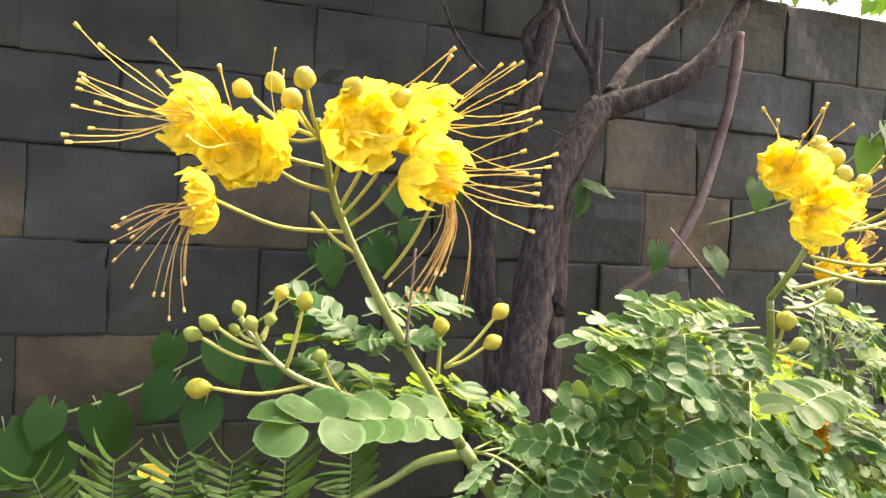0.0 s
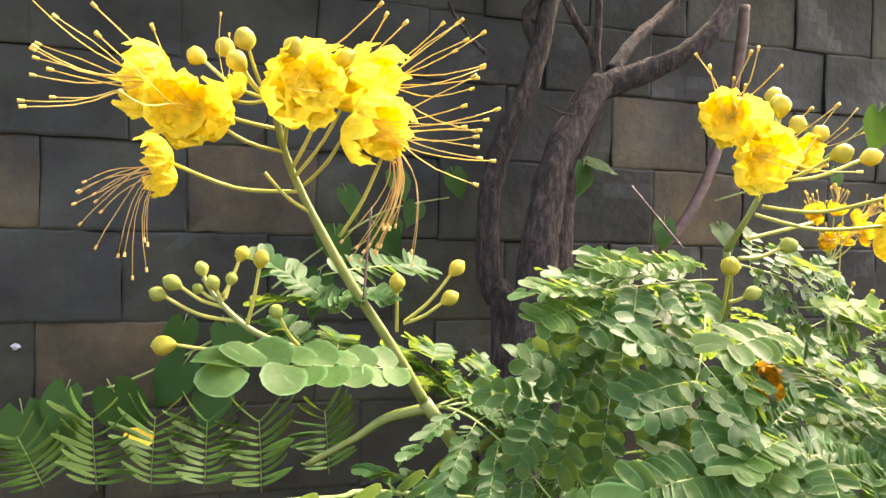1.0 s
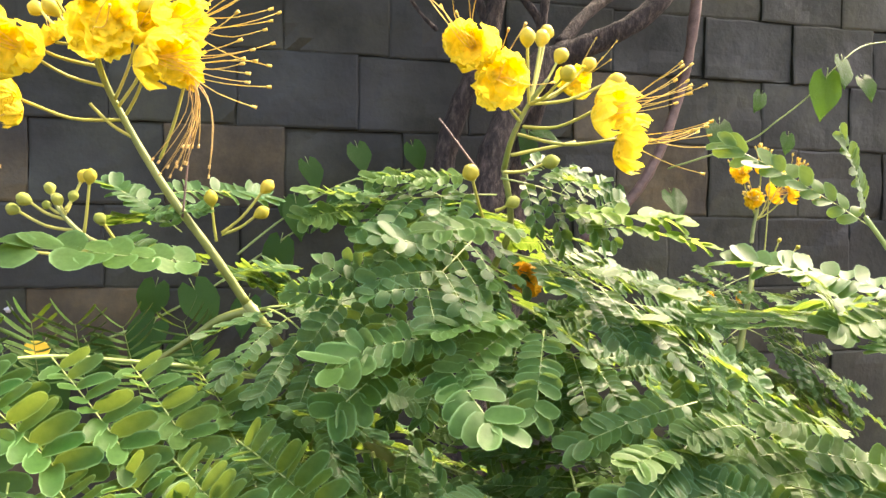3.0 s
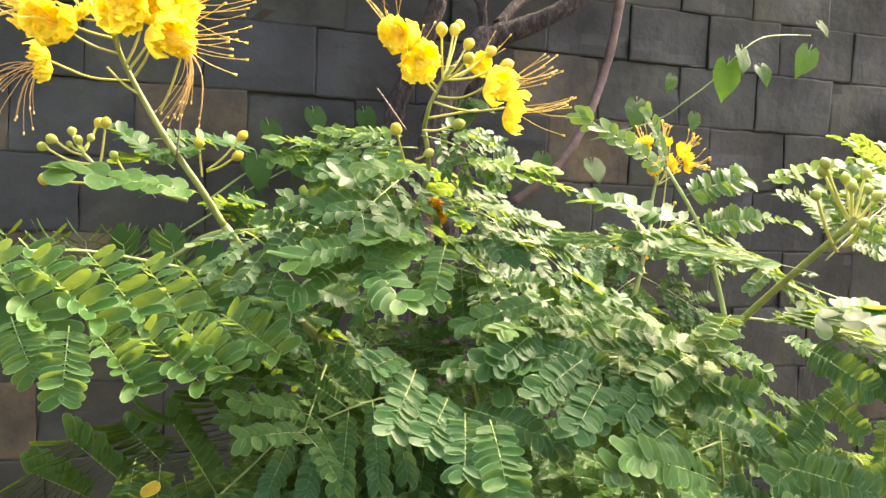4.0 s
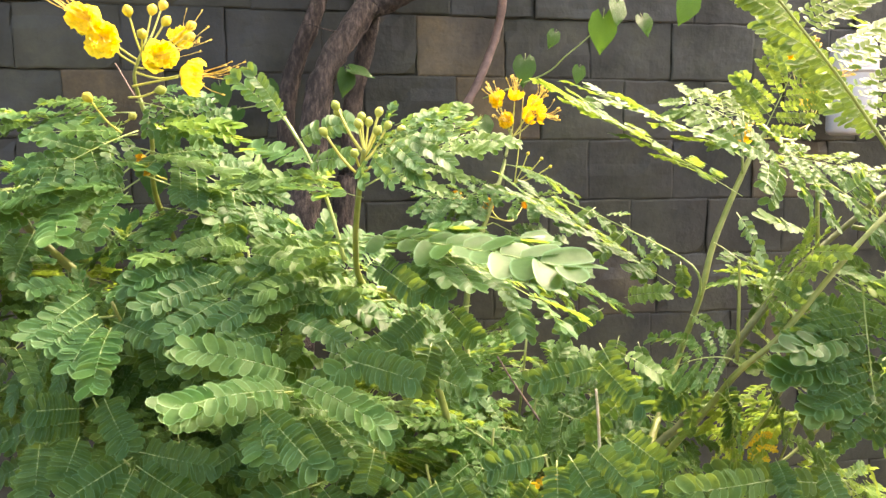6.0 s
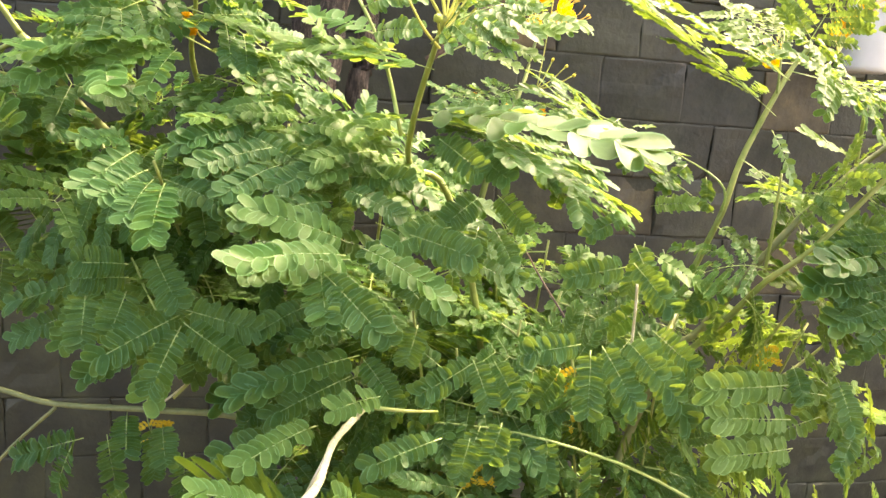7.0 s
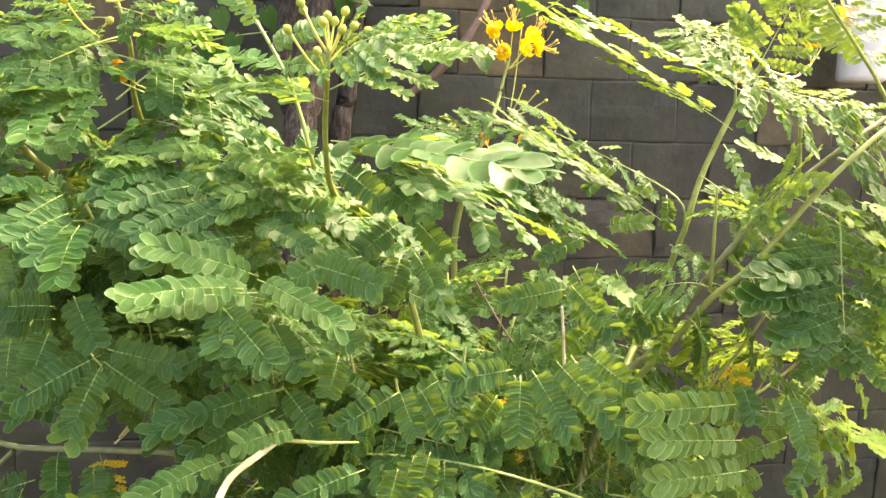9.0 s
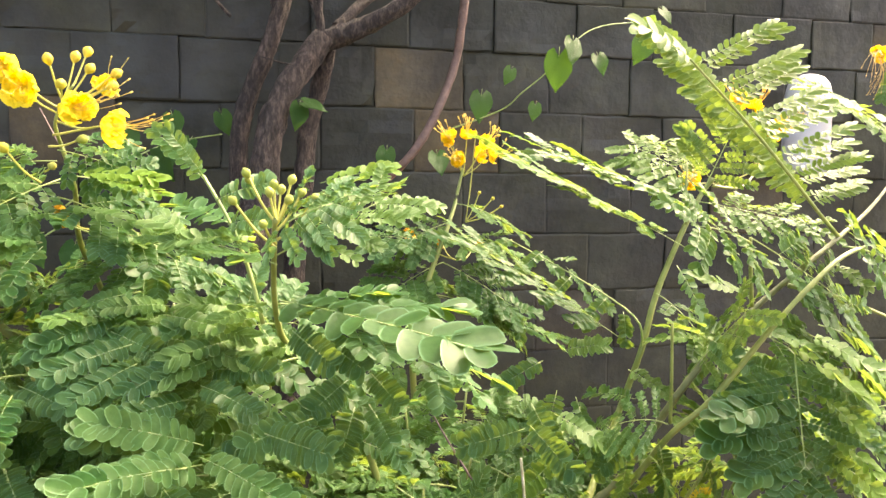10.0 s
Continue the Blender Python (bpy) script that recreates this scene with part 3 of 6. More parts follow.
# its leaves
leaf(shrub_a, (0.580, 0.965, 1.396), (0.474, 0.912, 1.414), (0.0, -0.60, 0.85), NEARL, 1, 0.64)
leaf(shrub_a, (0.556, 1.029, 1.417), (0.498, 1.053, 1.467), (0.2, -0.5, 1), PINNAE, 3)
leaf(shrub_a, (0.537, 1.027, 1.445), (0.626, 1.084, 1.461), (0.2, -0.5, 1), PINNAE, 4)
leaf(shrub_a, (0.538, 1.028, 1.428), (0.502, 1.071, 1.436), (0.2, -0.3, 1), PINNAE, 5)
leaf(shrub_a, (0.530, 1.028, 1.428), (0.576, 1.001, 1.444), (0.2, -0.5, 1), PINNAE, 6, 0.8)
leaf(shrub_a, (0.539, 1.028, 1.389), (0.507, 1.071, 1.425), (0.2, -0.5, 1), PINNAE, 7)
for k, (a, b) in enumerate([((0.392, 1.138, 1.281), (0.396, 1.075, 1.351)), ((0.428, 1.140, 1.278), (0.434, 1.084, 1.348)), ((0.466, 1.137, 1.276), (0.468, 1.077, 1.346)), ((0.508, 1.146, 1.268), (0.503, 1.082, 1.343)), ((0.560, 1.146, 1.279), (0.550, 1.091, 1.345)), ((0.359, 1.132, 1.287), (0.348, 1.100, 1.334))]):
    leaf(shrub_a, a, b, (0, -0.8, 0.5), FERNY, k)
for k, (a, b) in enumerate([((0.547, 1.029, 1.395), (0.562, 1.100, 1.409)), ((0.612, 1.036, 1.386), (0.639, 1.105, 1.398)), ((0.645, 1.056, 1.372), (0.688, 1.127, 1.377)), ((0.585, 1.035, 1.379), (0.608, 1.105, 1.396))]):
    leaf(shrub_a, a, b, (0.1, -0.4, 1), PINNAE, k)
leaf(shrub_a, (0.612, 1.027, 1.358), (0.665, 0.959, 1.379), (0.1, -0.5, 1), None, 8)
leaf(shrub_a, (0.612, 1.027, 1.358), (0.701, 1.087, 1.371), (0.1, -0.4, 1), None, 9)
stem("leaf_stalk", [(0.677, 0.988, 1.302), (0.560, 0.956, 1.330), (0.536, 0.931, 1.338), (0.497, 0.905, 1.347), (0.460, 0.872, 1.349)], 0.0018, 0.001, RACHIS, shrub_a, 6)
for k, (a, d, u) in enumerate([((0.458, 0.871, 1.346), (0.523, 0.830, 1.305), 0.6), ((0.497, 0.905, 1.347), (0.552, 0.865, 1.295), 0.6), ((0.534, 0.934, 1.338), (0.581, 0.885, 1.294), 0.6), ((0.568, 0.966, 1.331), (0.605, 0.918, 1.297), 0.6), ((0.598, 1.008, 1.322), (0.640, 0.962, 1.291), 0.6), ((0.433, 0.865, 1.353), (0.492, 0.821, 1.298), 0.6), ((0.455, 0.880, 1.358), (0.520, 0.873, 1.284), 0.6), ((0.500, 0.822, 1.301), (0.503, 0.782, 1.264), 1.2), ((0.464, 0.821, 1.308), (0.480, 0.789, 1.280), 1.2), ((0.512, 0.846, 1.294), (0.552, 0.813, 1.254), 0.9), ((0.538, 0.870, 1.289), (0.592, 0.806, 1.264), 0.9), ((0.568, 0.872, 1.293), (0.611, 0.815, 1.268), 0.9), ((0.602, 0.882, 1.299), (0.646, 0.825, 1.281), 0.9)]):
    leaf(shrub_a, a, d, (0.1, -u, 0.9), ROUNDP if k in (7, 8) else VFOLD, k + 130, 1.0)
stem("leaf_stalk", [(0.714, 1.029, 1.235), (0.664, 0.992, 1.164), (0.600, 0.953, 1.116)], 0.0018, 0.001, RACHIS, shrub_a, 6)
for k, (a, d) in enumerate([((0.600, 0.983, 1.109), (0.554, 0.981, 1.194)), ((0.631, 0.983, 1.142), (0.589, 0.985, 1.212)), ((0.518, 1.004, 1.114), (0.471, 0.976, 1.176)), ((0.551, 1.005, 1.133), (0.509, 1.031, 1.171)), ((0.665, 0.987, 1.169), (0.618, 0.990, 1.235)), ((0.489, 1.001, 1.104), (0.442, 0.964, 1.150))]):
    leaf(shrub_a, a, d, (0.1, -0.8, 0.6), SWEPT, k + 150, 1.1)
leaf(shrub_a, (0.614, 1.018, 1.360), (0.704, 1.038, 1.371), (0.1, -0.3, 1), None, 14, 0.7)
leaf(shrub_a, (0.635, 1.027, 1.338), (0.747, 1.067, 1.349), (0.1, -0.3, 1), None, 15, 0.7)
crown(shrub_a, line_a, 9, 0.60, 0.84, 0.17, (-0.2, 0.25), 3)

# shrub with the second cluster
shrub_b = thing("flowering_shrub", "leafy green shrub stem with yellow flowers and round buds", "shrub", group="flowering shrubs along the wall")
line_b = stem("main_stem", [root(0.92, 1.08), (0.906, 1.118, 0.614), (0.858, 1.060, 1.072), (0.811, 1.068, 1.263), (0.787, 1.039, 1.351), (0.797, 0.980, 1.418), (0.788, 0.966, 1.466)], 0.0052, 0.0022, STEM, shrub_b)
line_b2 = stem("flower_stem", [(0.788, 0.966, 1.466), (0.788, 0.947, 1.487), (0.798, 0.941, 1.510), (0.810, 0.936, 1.527)], 0.0022, 0.0014, STEM, shrub_b)
for k, (p, n, d) in enumerate([((0.747, 0.914, 1.543), (0.793, 0.943, 1.503), (-0.6, -0.7, 0.1)), ((0.765, 0.907, 1.519), (0.791, 0.941, 1.498), (-0.1, -0.9, -0.2)), ((0.838, 0.958, 1.529), (0.802, 0.942, 1.514), (0.3, -0.8, 0.2)), ((0.829, 0.872, 1.498), (0.794, 0.941, 1.494), (0.8, -0.5, 0.0)), ((0.857, 0.901, 1.481), (0.791, 0.944, 1.489), (0.8, -0.2, -0.2))]):
    flower(shrub_b, n, p, d, k + 1, size=0.62 if k == 2 else 0.86, count=4 if k in (1, 2) else 7 if k == 0 else 10)
for p in ((0.790, 0.923, 1.551), (0.810, 0.950, 1.558), (0.819, 0.965, 1.566), (0.824, 0.949, 1.546), (0.808, 0.896, 1.523), (0.849, 0.957, 1.543), (0.852, 0.919, 1.525)):
    bud(shrub_b, (0.798, 0.941, 1.510), p)
bud(shrub_b, (0.771, 0.948, 1.423), (0.748, 0.909, 1.458))
bud(shrub_b, (0.781, 0.945, 1.462), (0.815, 0.943, 1.470), True, 1.3)
bud(shrub_b, (0.776, 0.946, 1.435), (0.786, 0.937, 1.441), True, 1.1)
stalk(shrub_b, (0.786, 0.943, 1.474), (0.835, 0.945, 1.485), 0.0013, 0)
stalk(shrub_b, (0.778, 0.999, 1.466), (0.752, 1.025, 1.509), 0.0009, 0, BARK_RED)
part("withered_flower", PETALS_DRY[0], shrub_b, "crumpled orange withered flower", facing((0.798, 0.938, 1.388), (-0.5, -0.8, 0.1)) @ Matrix.Scale(0.85, 4))
stalk(shrub_b, (0.812, 0.976, 1.370), (0.798, 0.938, 1.386))
for k, (a, b, w) in enumerate([((0.783, 0.968, 1.447), (0.665, 0.948, 1.447), 0.6), ((0.785, 0.964, 1.459), (0.868, 0.942, 1.445), 0.65), ((0.782, 0.979, 1.423), (0.681, 0.988, 1.407), 0.7), ((0.781, 0.970, 1.407), (0.938, 0.880, 1.377), 0.75), ((0.778, 0.980, 1.394), (0.653, 0.959, 1.368), 0.7), ((0.783, 0.979, 1.427), (0.709, 0.872, 1.390), 0.7), ((0.792, 0.979, 1.431), (0.916, 1.113, 1.421), 0.7), ((0.782, 0.990, 1.376), (1.021, 1.092, 1.269), 0.7)]):
    leaf(shrub_b, a, b, (0.0, -0.75, 0.7) if k in (1, 4, 5) else (0.1, -0.4, 1), None if k in (3, 6) else ROUND, k + 3, w)
leaf(shrub_b, (0.743, 0.931, 1.349), (0.647, 0.834, 1.369), (0.1, -0.45, 1), ROUNDP, 5)
leaf(shrub_b, (0.716, 0.911, 1.347), (0.734, 0.793, 1.337), (0.1, -0.5, 1), ROUNDP, 6)
leaf(shrub_b, (0.716, 0.911, 1.347), (0.652, 0.835, 1.334), (0.1, -0.5, 1), ROUNDP, 7)
leaf(shrub_b, (0.815, 0.959, 1.279), (0.875, 0.909, 1.267), (0.1, -0.5, 1), ROUNDP, 8)
leaf(shrub_b, (0.811, 1.048, 1.283), (0.879, 1.061, 1.330), (0.1, -0.2, 1), None, 4, 0.8)
crown(shrub_b, line_b, 3, 0.50, 0.633, 0.16, (-0.2, 0.2), 5)

# shrub with the green bud spray
shrub_c = thing("flowering_shrub", "feathery green shrub stem with a cluster of green buds", "shrub", group="flowering shrubs along the wall")
line_c = stem("main_stem", [root(1.2, 0.95), (1.211, 0.982, 0.610), (1.142, 0.904, 1.032), (1.082, 0.885, 1.221), (1.031, 0.849, 1.255), (1.018, 0.774, 1.311), (1.019, 0.680, 1.387), (1.020, 0.670, 1.397)], 0.0055, 0.0018, STEM, shrub_c)
for p, n in (((0.997, 0.676, 1.435), (1.020, 0.672, 1.394)), ((0.999, 0.680, 1.430), (1.020, 0.672, 1.394)), ((0.986, 0.670, 1.413), (1.020, 0.683, 1.373)), ((1.019, 0.680, 1.426), (1.020, 0.672, 1.397)), ((1.015, 0.669, 1.420), (1.020, 0.672, 1.397)), ((1.034, 0.677, 1.430), (1.020, 0.673, 1.392)), ((1.031, 0.662, 1.414), (1.020, 0.673, 1.392)), ((1.042, 0.683, 1.419), (1.021, 0.673, 1.388)), ((1.053, 0.680, 1.415), (1.021, 0.676, 1.380)), ((1.010, 0.651, 1.395), (1.020, 0.677, 1.377)), ((1.025, 0.680, 1.422), (1.020, 0.672, 1.394))):
    bud(shrub_c, n, p, True, 0.9)
stem("leaf_stalk", [(1.007, 0.777, 1.292), (0.993, 0.783, 1.348), (0.976, 0.789, 1.391), (0.953, 0.801, 1.432)], 0.0022, 0.0014, RACHIS, shrub_c, 6)
leaf(shrub_c, (0.957, 0.799, 1.425), (0.892, 0.856, 1.490), (-0.5, -0.3, 0.9), ROUNDP, 1, 0.6)
leaf(shrub_c, (0.953, 0.801, 1.432), (0.926, 0.778, 1.477), (0.7, -0.7, 0.1), PINNAE, 2, 0.6)
leaf(shrub_c, (0.966, 0.791, 1.409), (1.012, 0.772, 1.434), (0.1, -0.6, 0.8), PINNAE, 3)
leaf(shrub_c, (0.976, 0.783, 1.386), (1.010, 0.757, 1.400), (0.1, -0.6, 0.8), PINNAE, 4)
leaf(shrub_c, (0.991, 0.783, 1.353), (0.989, 0.725, 1.375), (0.1, -0.6, 0.8), ROUNDP, 5)
leaf(shrub_c, (0.980, 0.793, 1.385), (0.910, 0.870, 1.418), (-0.1, -0.2, 1), PINNAE, 6)
leaf(shrub_c, (0.986, 0.794, 1.377), (0.978, 0.911, 1.383), (-0.1, -0.2, 1), PINNAE, 7)
for k, (p, w) in enumerate([((0.876, 0.811, 1.300), 0.6), ((0.915, 0.785, 1.270), 0.6), ((0.932, 0.764, 1.255), 0.6), ((0.846, 0.861, 1.294), 0.6)]):
    leaf(shrub_c, (1.031, 0.860, 1.255), p, (0.1, -0.25, 1), PALE, k, w)
leaf(shrub_c, (1.022, 0.733, 1.321), (1.172, 0.554, 1.318), (0.0, -0.25, 1), ROUNDL, 3, 0.95)
leaf(shrub_c, (1.021, 0.754, 1.311), (1.132, 0.745, 1.340), (0.0, -0.2, 1), PINNAE, 5)
leaf(shrub_c, (1.021, 0.754, 1.311), (1.192, 0.690, 1.330), (0.0, -0.2, 1), PINNAE, 6, 0.9)
leaf(shrub_c, (1.020, 0.793, 1.308), (1.203, 0.689, 1.314), (0.1, -0.25, 1), None, 3, 0.8)
leaf(shrub_c, (1.021, 0.694, 1.366), (1.139, 0.741, 1.428), (0.1, -0.35, 1), PALE, 4, 0.6)
leaf(shrub_c, (1.021, 0.707, 1.356), (0.896, 0.860, 1.393), (-0.1, -0.3, 1), None, 5, 0.32)
leaf(shrub_c, (1.012, 0.681, 1.376), (1.048, 0.648, 1.434), (0, -0.4, 1), None, 9, 0.8)

for k, (a, c) in enumerate([((0.772, 0.774, 1.232), (0.784, 0.724, 1.201)), ((0.956, 0.703, 1.186), (0.874, 0.618, 1.211)), ((0.956, 0.717, 1.198), (0.872, 0.681, 1.244)), ((0.991, 0.762, 1.236), (1.072, 0.729, 1.185)), ((0.997, 0.735, 1.164), (1.036, 0.670, 1.154)), ((0.927, 0.732, 1.160), (0.938, 0.684, 1.134)), ((0.819, 0.808, 1.219), (0.826, 0.768, 1.197)), ((0.967, 0.725, 1.150), (0.991, 0.680, 1.120))]):
    leaf(shrub_c, a, c, (0.1, -0.8, 0.7), ROUNDP if k < 4 else PINNAE, k, 1.0)

# shrub with the small fading cluster
shrub_d = thing("flowering_shrub", "green shrub stem with a small fading orange-yellow cluster", "shrub", group="flowering shrubs along the wall")
line_d = stem("main_stem", [root(1.25, 1.40), (1.245, 1.380, 0.738), (1.268, 1.384, 0.928), (1.261, 1.395, 1.111), (1.293, 1.417, 1.238), (1.344, 1.464, 1.347), (1.367, 1.500, 1.399), (1.380, 1.507, 1.451)], 0.009, 0.0022, STEM, shrub_d)
for k, (p, d) in enumerate([((1.347, 1.503, 1.514), (-0.5, -0.6, 0.4)), ((1.388, 1.501, 1.525), (0, -0.5, 0.9)), ((1.428, 1.491, 1.507), (0.4, -0.5, 0.5)), ((1.447, 1.491, 1.479), (0.8, -0.4, 0)), ((1.366, 1.491, 1.468), (-0.3, -0.8, 0)), ((1.424, 1.512, 1.479), (0.5, -0.7, 0.3))]):
    flower(shrub_d, (1.381, 1.507, 1.435), p, d, k, small=True, size=1.5, count=12)
for p in ((1.410, 1.489, 1.404), (1.434, 1.475, 1.393), (1.452, 1.475, 1.377), (1.407, 1.512, 1.522)):
    bud(shrub_d, (1.383, 1.493, 1.345), p, False, 0.6)
for k, (a, b, w) in enumerate([((1.359, 1.489, 1.382), (1.499, 1.463, 1.367), 0.7), ((1.353, 1.485, 1.347), (1.235, 1.463, 1.316), 0.8), ((1.352, 1.483, 1.324), (1.441, 1.377, 1.308), 0.8), ((1.345, 1.471, 1.302), (1.190, 1.427, 1.351), 0.8), ((1.333, 1.470, 1.269), (1.472, 1.369, 1.201), 0.9), ((1.333, 1.470, 1.269), (1.170, 1.366, 1.233), 0.9), ((1.289, 1.395, 1.219), (1.517, 1.520, 1.184), 0.9), ((1.295, 1.396, 1.218), (1.676, 1.624, 1.083), 0.8), ((1.271, 1.393, 1.122), (1.147, 1.314, 1.126), 0.9), ((1.267, 1.389, 1.059), (1.348, 1.316, 1.114), 0.9)]):
    leaf(shrub_d, a, b, (0.1, -0.32, 1), None, k, 0.5 * w if k == 7 else w)

# tall forked shrub
shrub_e = thing("flowering_shrub", "tall pale-stemmed shrub with forked branches and feathery leaves", "shrub", group="flowering shrubs along the wall")
line_e = stem("main_stem", [root(1.24, 0.86), (1.24, 0.87, 0.5), (1.358, 0.874, 0.972), (1.421, 0.870, 1.067), (1.459, 0.852, 1.140), (1.496, 0.831, 1.209), (1.567, 0.836, 1.275), (1.637, 0.842, 1.325), (1.724, 0.882, 1.362), (1.842, 0.961, 1.400), (1.997, 1.072, 1.463), (2.060, 1.110, 1.485)], 0.0062, 0.0016, WOODY, shrub_e)
line_e3 = stem("branch", [(1.397, 0.868, 1.028), (1.429, 0.830, 1.095), (1.453, 0.804, 1.147), (1.486, 0.779, 1.192), (1.542, 0.748, 1.285), (1.616, 0.758, 1.344), (1.699, 0.811, 1.354)], 0.0042, 0.0022, STEM, shrub_e)
line_e2 = stem("branch", [(1.358, 0.874, 0.972), (1.432, 0.966, 1.025), (1.504, 1.051, 1.086), (1.536, 1.044, 1.186), (1.567, 1.064, 1.263), (1.616, 1.080, 1.356), (1.654, 1.096, 1.410), (1.670, 1.091, 1.433)], 0.0052, 0.0036, STEM, shrub_e)
stem("branch", [(1.455, 0.813, 1.155), (1.450, 0.805, 1.218), (1.447, 0.802, 1.273)], 0.0022, 0.0014, STEM, shrub_e, 6)
stem("branch", [(1.558, 0.821, 1.285), (1.543, 0.805, 1.340), (1.539, 0.801, 1.367)], 0.0025, 0.0018, STEM, shrub_e, 6)
stem("branch", [(1.618, 1.076, 1.365), (1.619, 1.081, 1.415), (1.632, 1.103, 1.457)], 0.002, 0.0012, STEM, shrub_e, 6)
stem("leaf_stalk", [(1.721, 0.883, 1.360), (1.590, 0.759, 1.398)], 0.0032, 0.002, RACHIS, shrub_e, 6)
line_e4 = stem("leaf_stalk", [(1.590, 0.759, 1.398), (1.476, 0.698, 1.469), (1.362, 0.637, 1.532)], 0.0022, 0.0010, RACHIS, shrub_e, 6, 10)
for k in range(14):
    q, r = line_e4[2 + round(1.3 * k)], random.Random(500 + k)
    s = 0.076 + 0.022 * math.sin(0.5 + 0.17 * k)
    leaf(shrub_e, q, q + Vector((0.95, 0.10 + r.uniform(-0.2, 0.2), 0.16 + 0.03 * k + r.uniform(-0.08, 0.08))).normalized() * s, (-0.1, -0.75, 0.75), THINP, k, 0.62)
    leaf(shrub_e, q, q + Vector((-0.42, 0.42 + r.uniform(-0.15, 0.15), 0.50 + r.uniform(-0.1, 0.1))).normalized() * s * 0.75, (-0.5, -0.6, 0.75), PALEP, k + 20, 0.66)
leaf(shrub_e, line_e4[-1], line_e4[-1] + Vector((-0.055, -0.02, 0.03)), (0, -0.7, 0.75), PALEP, 40, 0.9)
leaf(shrub_e, (1.638, 1.079, 1.386), (1.342, 0.986, 1.492), (0.2, -0.2, 1), BIG_DARK, 2, 0.6)
leaf(shrub_e, (1.601, 1.047, 1.333), (1.275, 0.877, 1.470), (0.3, -0.5, 1), BIG, 3, 0.45)
leaf(shrub_e, (1.654, 1.096, 1.410), (1.576, 1.106, 1.509), (0.1, -0.5, 0.8), PALE, 4, 0.9)
leaf(shrub_e, (1.654, 1.096, 1.410), (1.703, 1.073, 1.534), (0.1, -0.8, 0.4), PALE, 5, 0.9)
leaf(shrub_e, (2.005, 1.060, 1.480), (1.689, 0.912, 1.562), (0.2, -0.5, 1), BIG, 6, 0.4)
leaf(shrub_e, (1.638, 1.080, 1.399), (1.809, 0.998, 1.365), (0, -0.5, 1), BIG, 7, 0.6)
leaf(shrub_e, (1.539, 0.801, 1.367), (1.757, 0.835, 1.262), (0.0, -0.8, 0.7), None, 10, 0.6)
leaf(shrub_e, (1.539, 0.800, 1.361), (1.454, 0.767, 1.403), (0.1, -0.5, 1), None, 11)
leaf(shrub_e, (1.656, 0.798, 1.356), (1.735, 0.780, 1.353), (0.0, -0.8, 0.7), ROUND, 12)
for k, (p, d) in enumerate([((1.853, 1.320, 1.582), (-0.6, -0.6, 0.3)), ((1.967, 1.357, 1.524), (0.4, -0.7, 0.2)), ((1.933, 1.356, 1.503), (-0.5, -0.6, 0)), ((1.932, 1.364, 1.583), (0.3, -0.6, 0.7)), ((1.983, 1.350, 1.545), (0.8, -0.5, 0.4)), ((1.757, 1.301, 1.433), (-0.3, -0.7, 0.3))]):
    flower(shrub_e, (1.899, 1.314, 1.450), p, d, k, small=True, size=1.75)
stem("flower_stem", [(1.670, 1.090, 1.422), (1.796, 1.209, 1.419), (1.899, 1.314, 1.450)], 0.0025, 0.0018, STEM, shrub_e, 6)

leaf(shrub_e, (1.544, 0.825, 1.266), (1.754, 0.790, 1.176), (0.0, -0.8, 0.7), None, 21, 0.7)
leaf(shrub_e, (1.585, 0.780, 1.250), (1.553, 0.708, 1.092), (0.2, -0.9, 0.4), BIG_DARK, 22, 0.9)
leaf(shrub_e, (1.660, 0.802, 1.213), (1.759, 0.809, 1.092), (0.2, -0.6, 0.6), PALE, 23, 0.9)
leaf(shrub_e, (1.535, 1.064, 1.183), (1.279, 1.166, 1.369), (0.2, -0.2, 1), BIG_DARK, 24, 0.55)
leaf(shrub_e, (1.559, 1.049, 1.266), (1.621, 0.910, 1.214), (0.1, -0.4, 1), None, 25, 0.7)
leaf(shrub_e, (1.491, 0.835, 1.208), (1.517, 0.764, 1.304), (0.1, -0.5, 1), PALE, 26, 0.6)
stem("branch", [(1.631, 0.856, 1.303), (1.709, 0.857, 1.285), (1.966, 1.021, 1.210)], 0.003, 0.002, STEM, shrub_e, 6)
for k, (a, c) in enumerate([((0.960, 0.714, 1.172), (0.863, 0.634, 1.212)), ((0.943, 0.746, 1.183), (0.863, 0.692, 1.233)), ((0.983, 0.746, 1.212), (1.065, 0.711, 1.188)), ((1.034, 0.779, 1.220), (1.068, 0.730, 1.193)), ((1.094, 0.784, 1.204), (1.077, 0.749, 1.167)), ((1.108, 0.784, 1.206), (1.141, 0.752, 1.158)), ((0.913, 0.805, 1.277), (1.000, 0.759, 1.268)), ((0.913, 0.809, 1.298), (0.996, 0.765, 1.291)), ((0.930, 0.822, 1.269), (0.801, 0.791, 1.287)), ((0.940, 0.783, 1.252), (0.847, 0.730, 1.249)), ((1.018, 0.687, 1.155), (0.973, 0.708, 1.202)), ((0.885, 0.860, 1.314), (0.793, 0.851, 1.302)), ((0.854, 0.808, 1.184), (0.782, 0.791, 1.217)), ((0.979, 0.797, 1.257), (1.079, 0.781, 1.222)), ((1.057, 0.812, 1.244), (1.152, 0.806, 1.206)), ((0.927, 0.765, 1.236), (0.902, 0.805, 1.266))]):
    leaf(shrub_c, a, c, (0.1, -0.55, 0.9), LIGHTP if k in (6, 7) else PINNAE, k + 30)
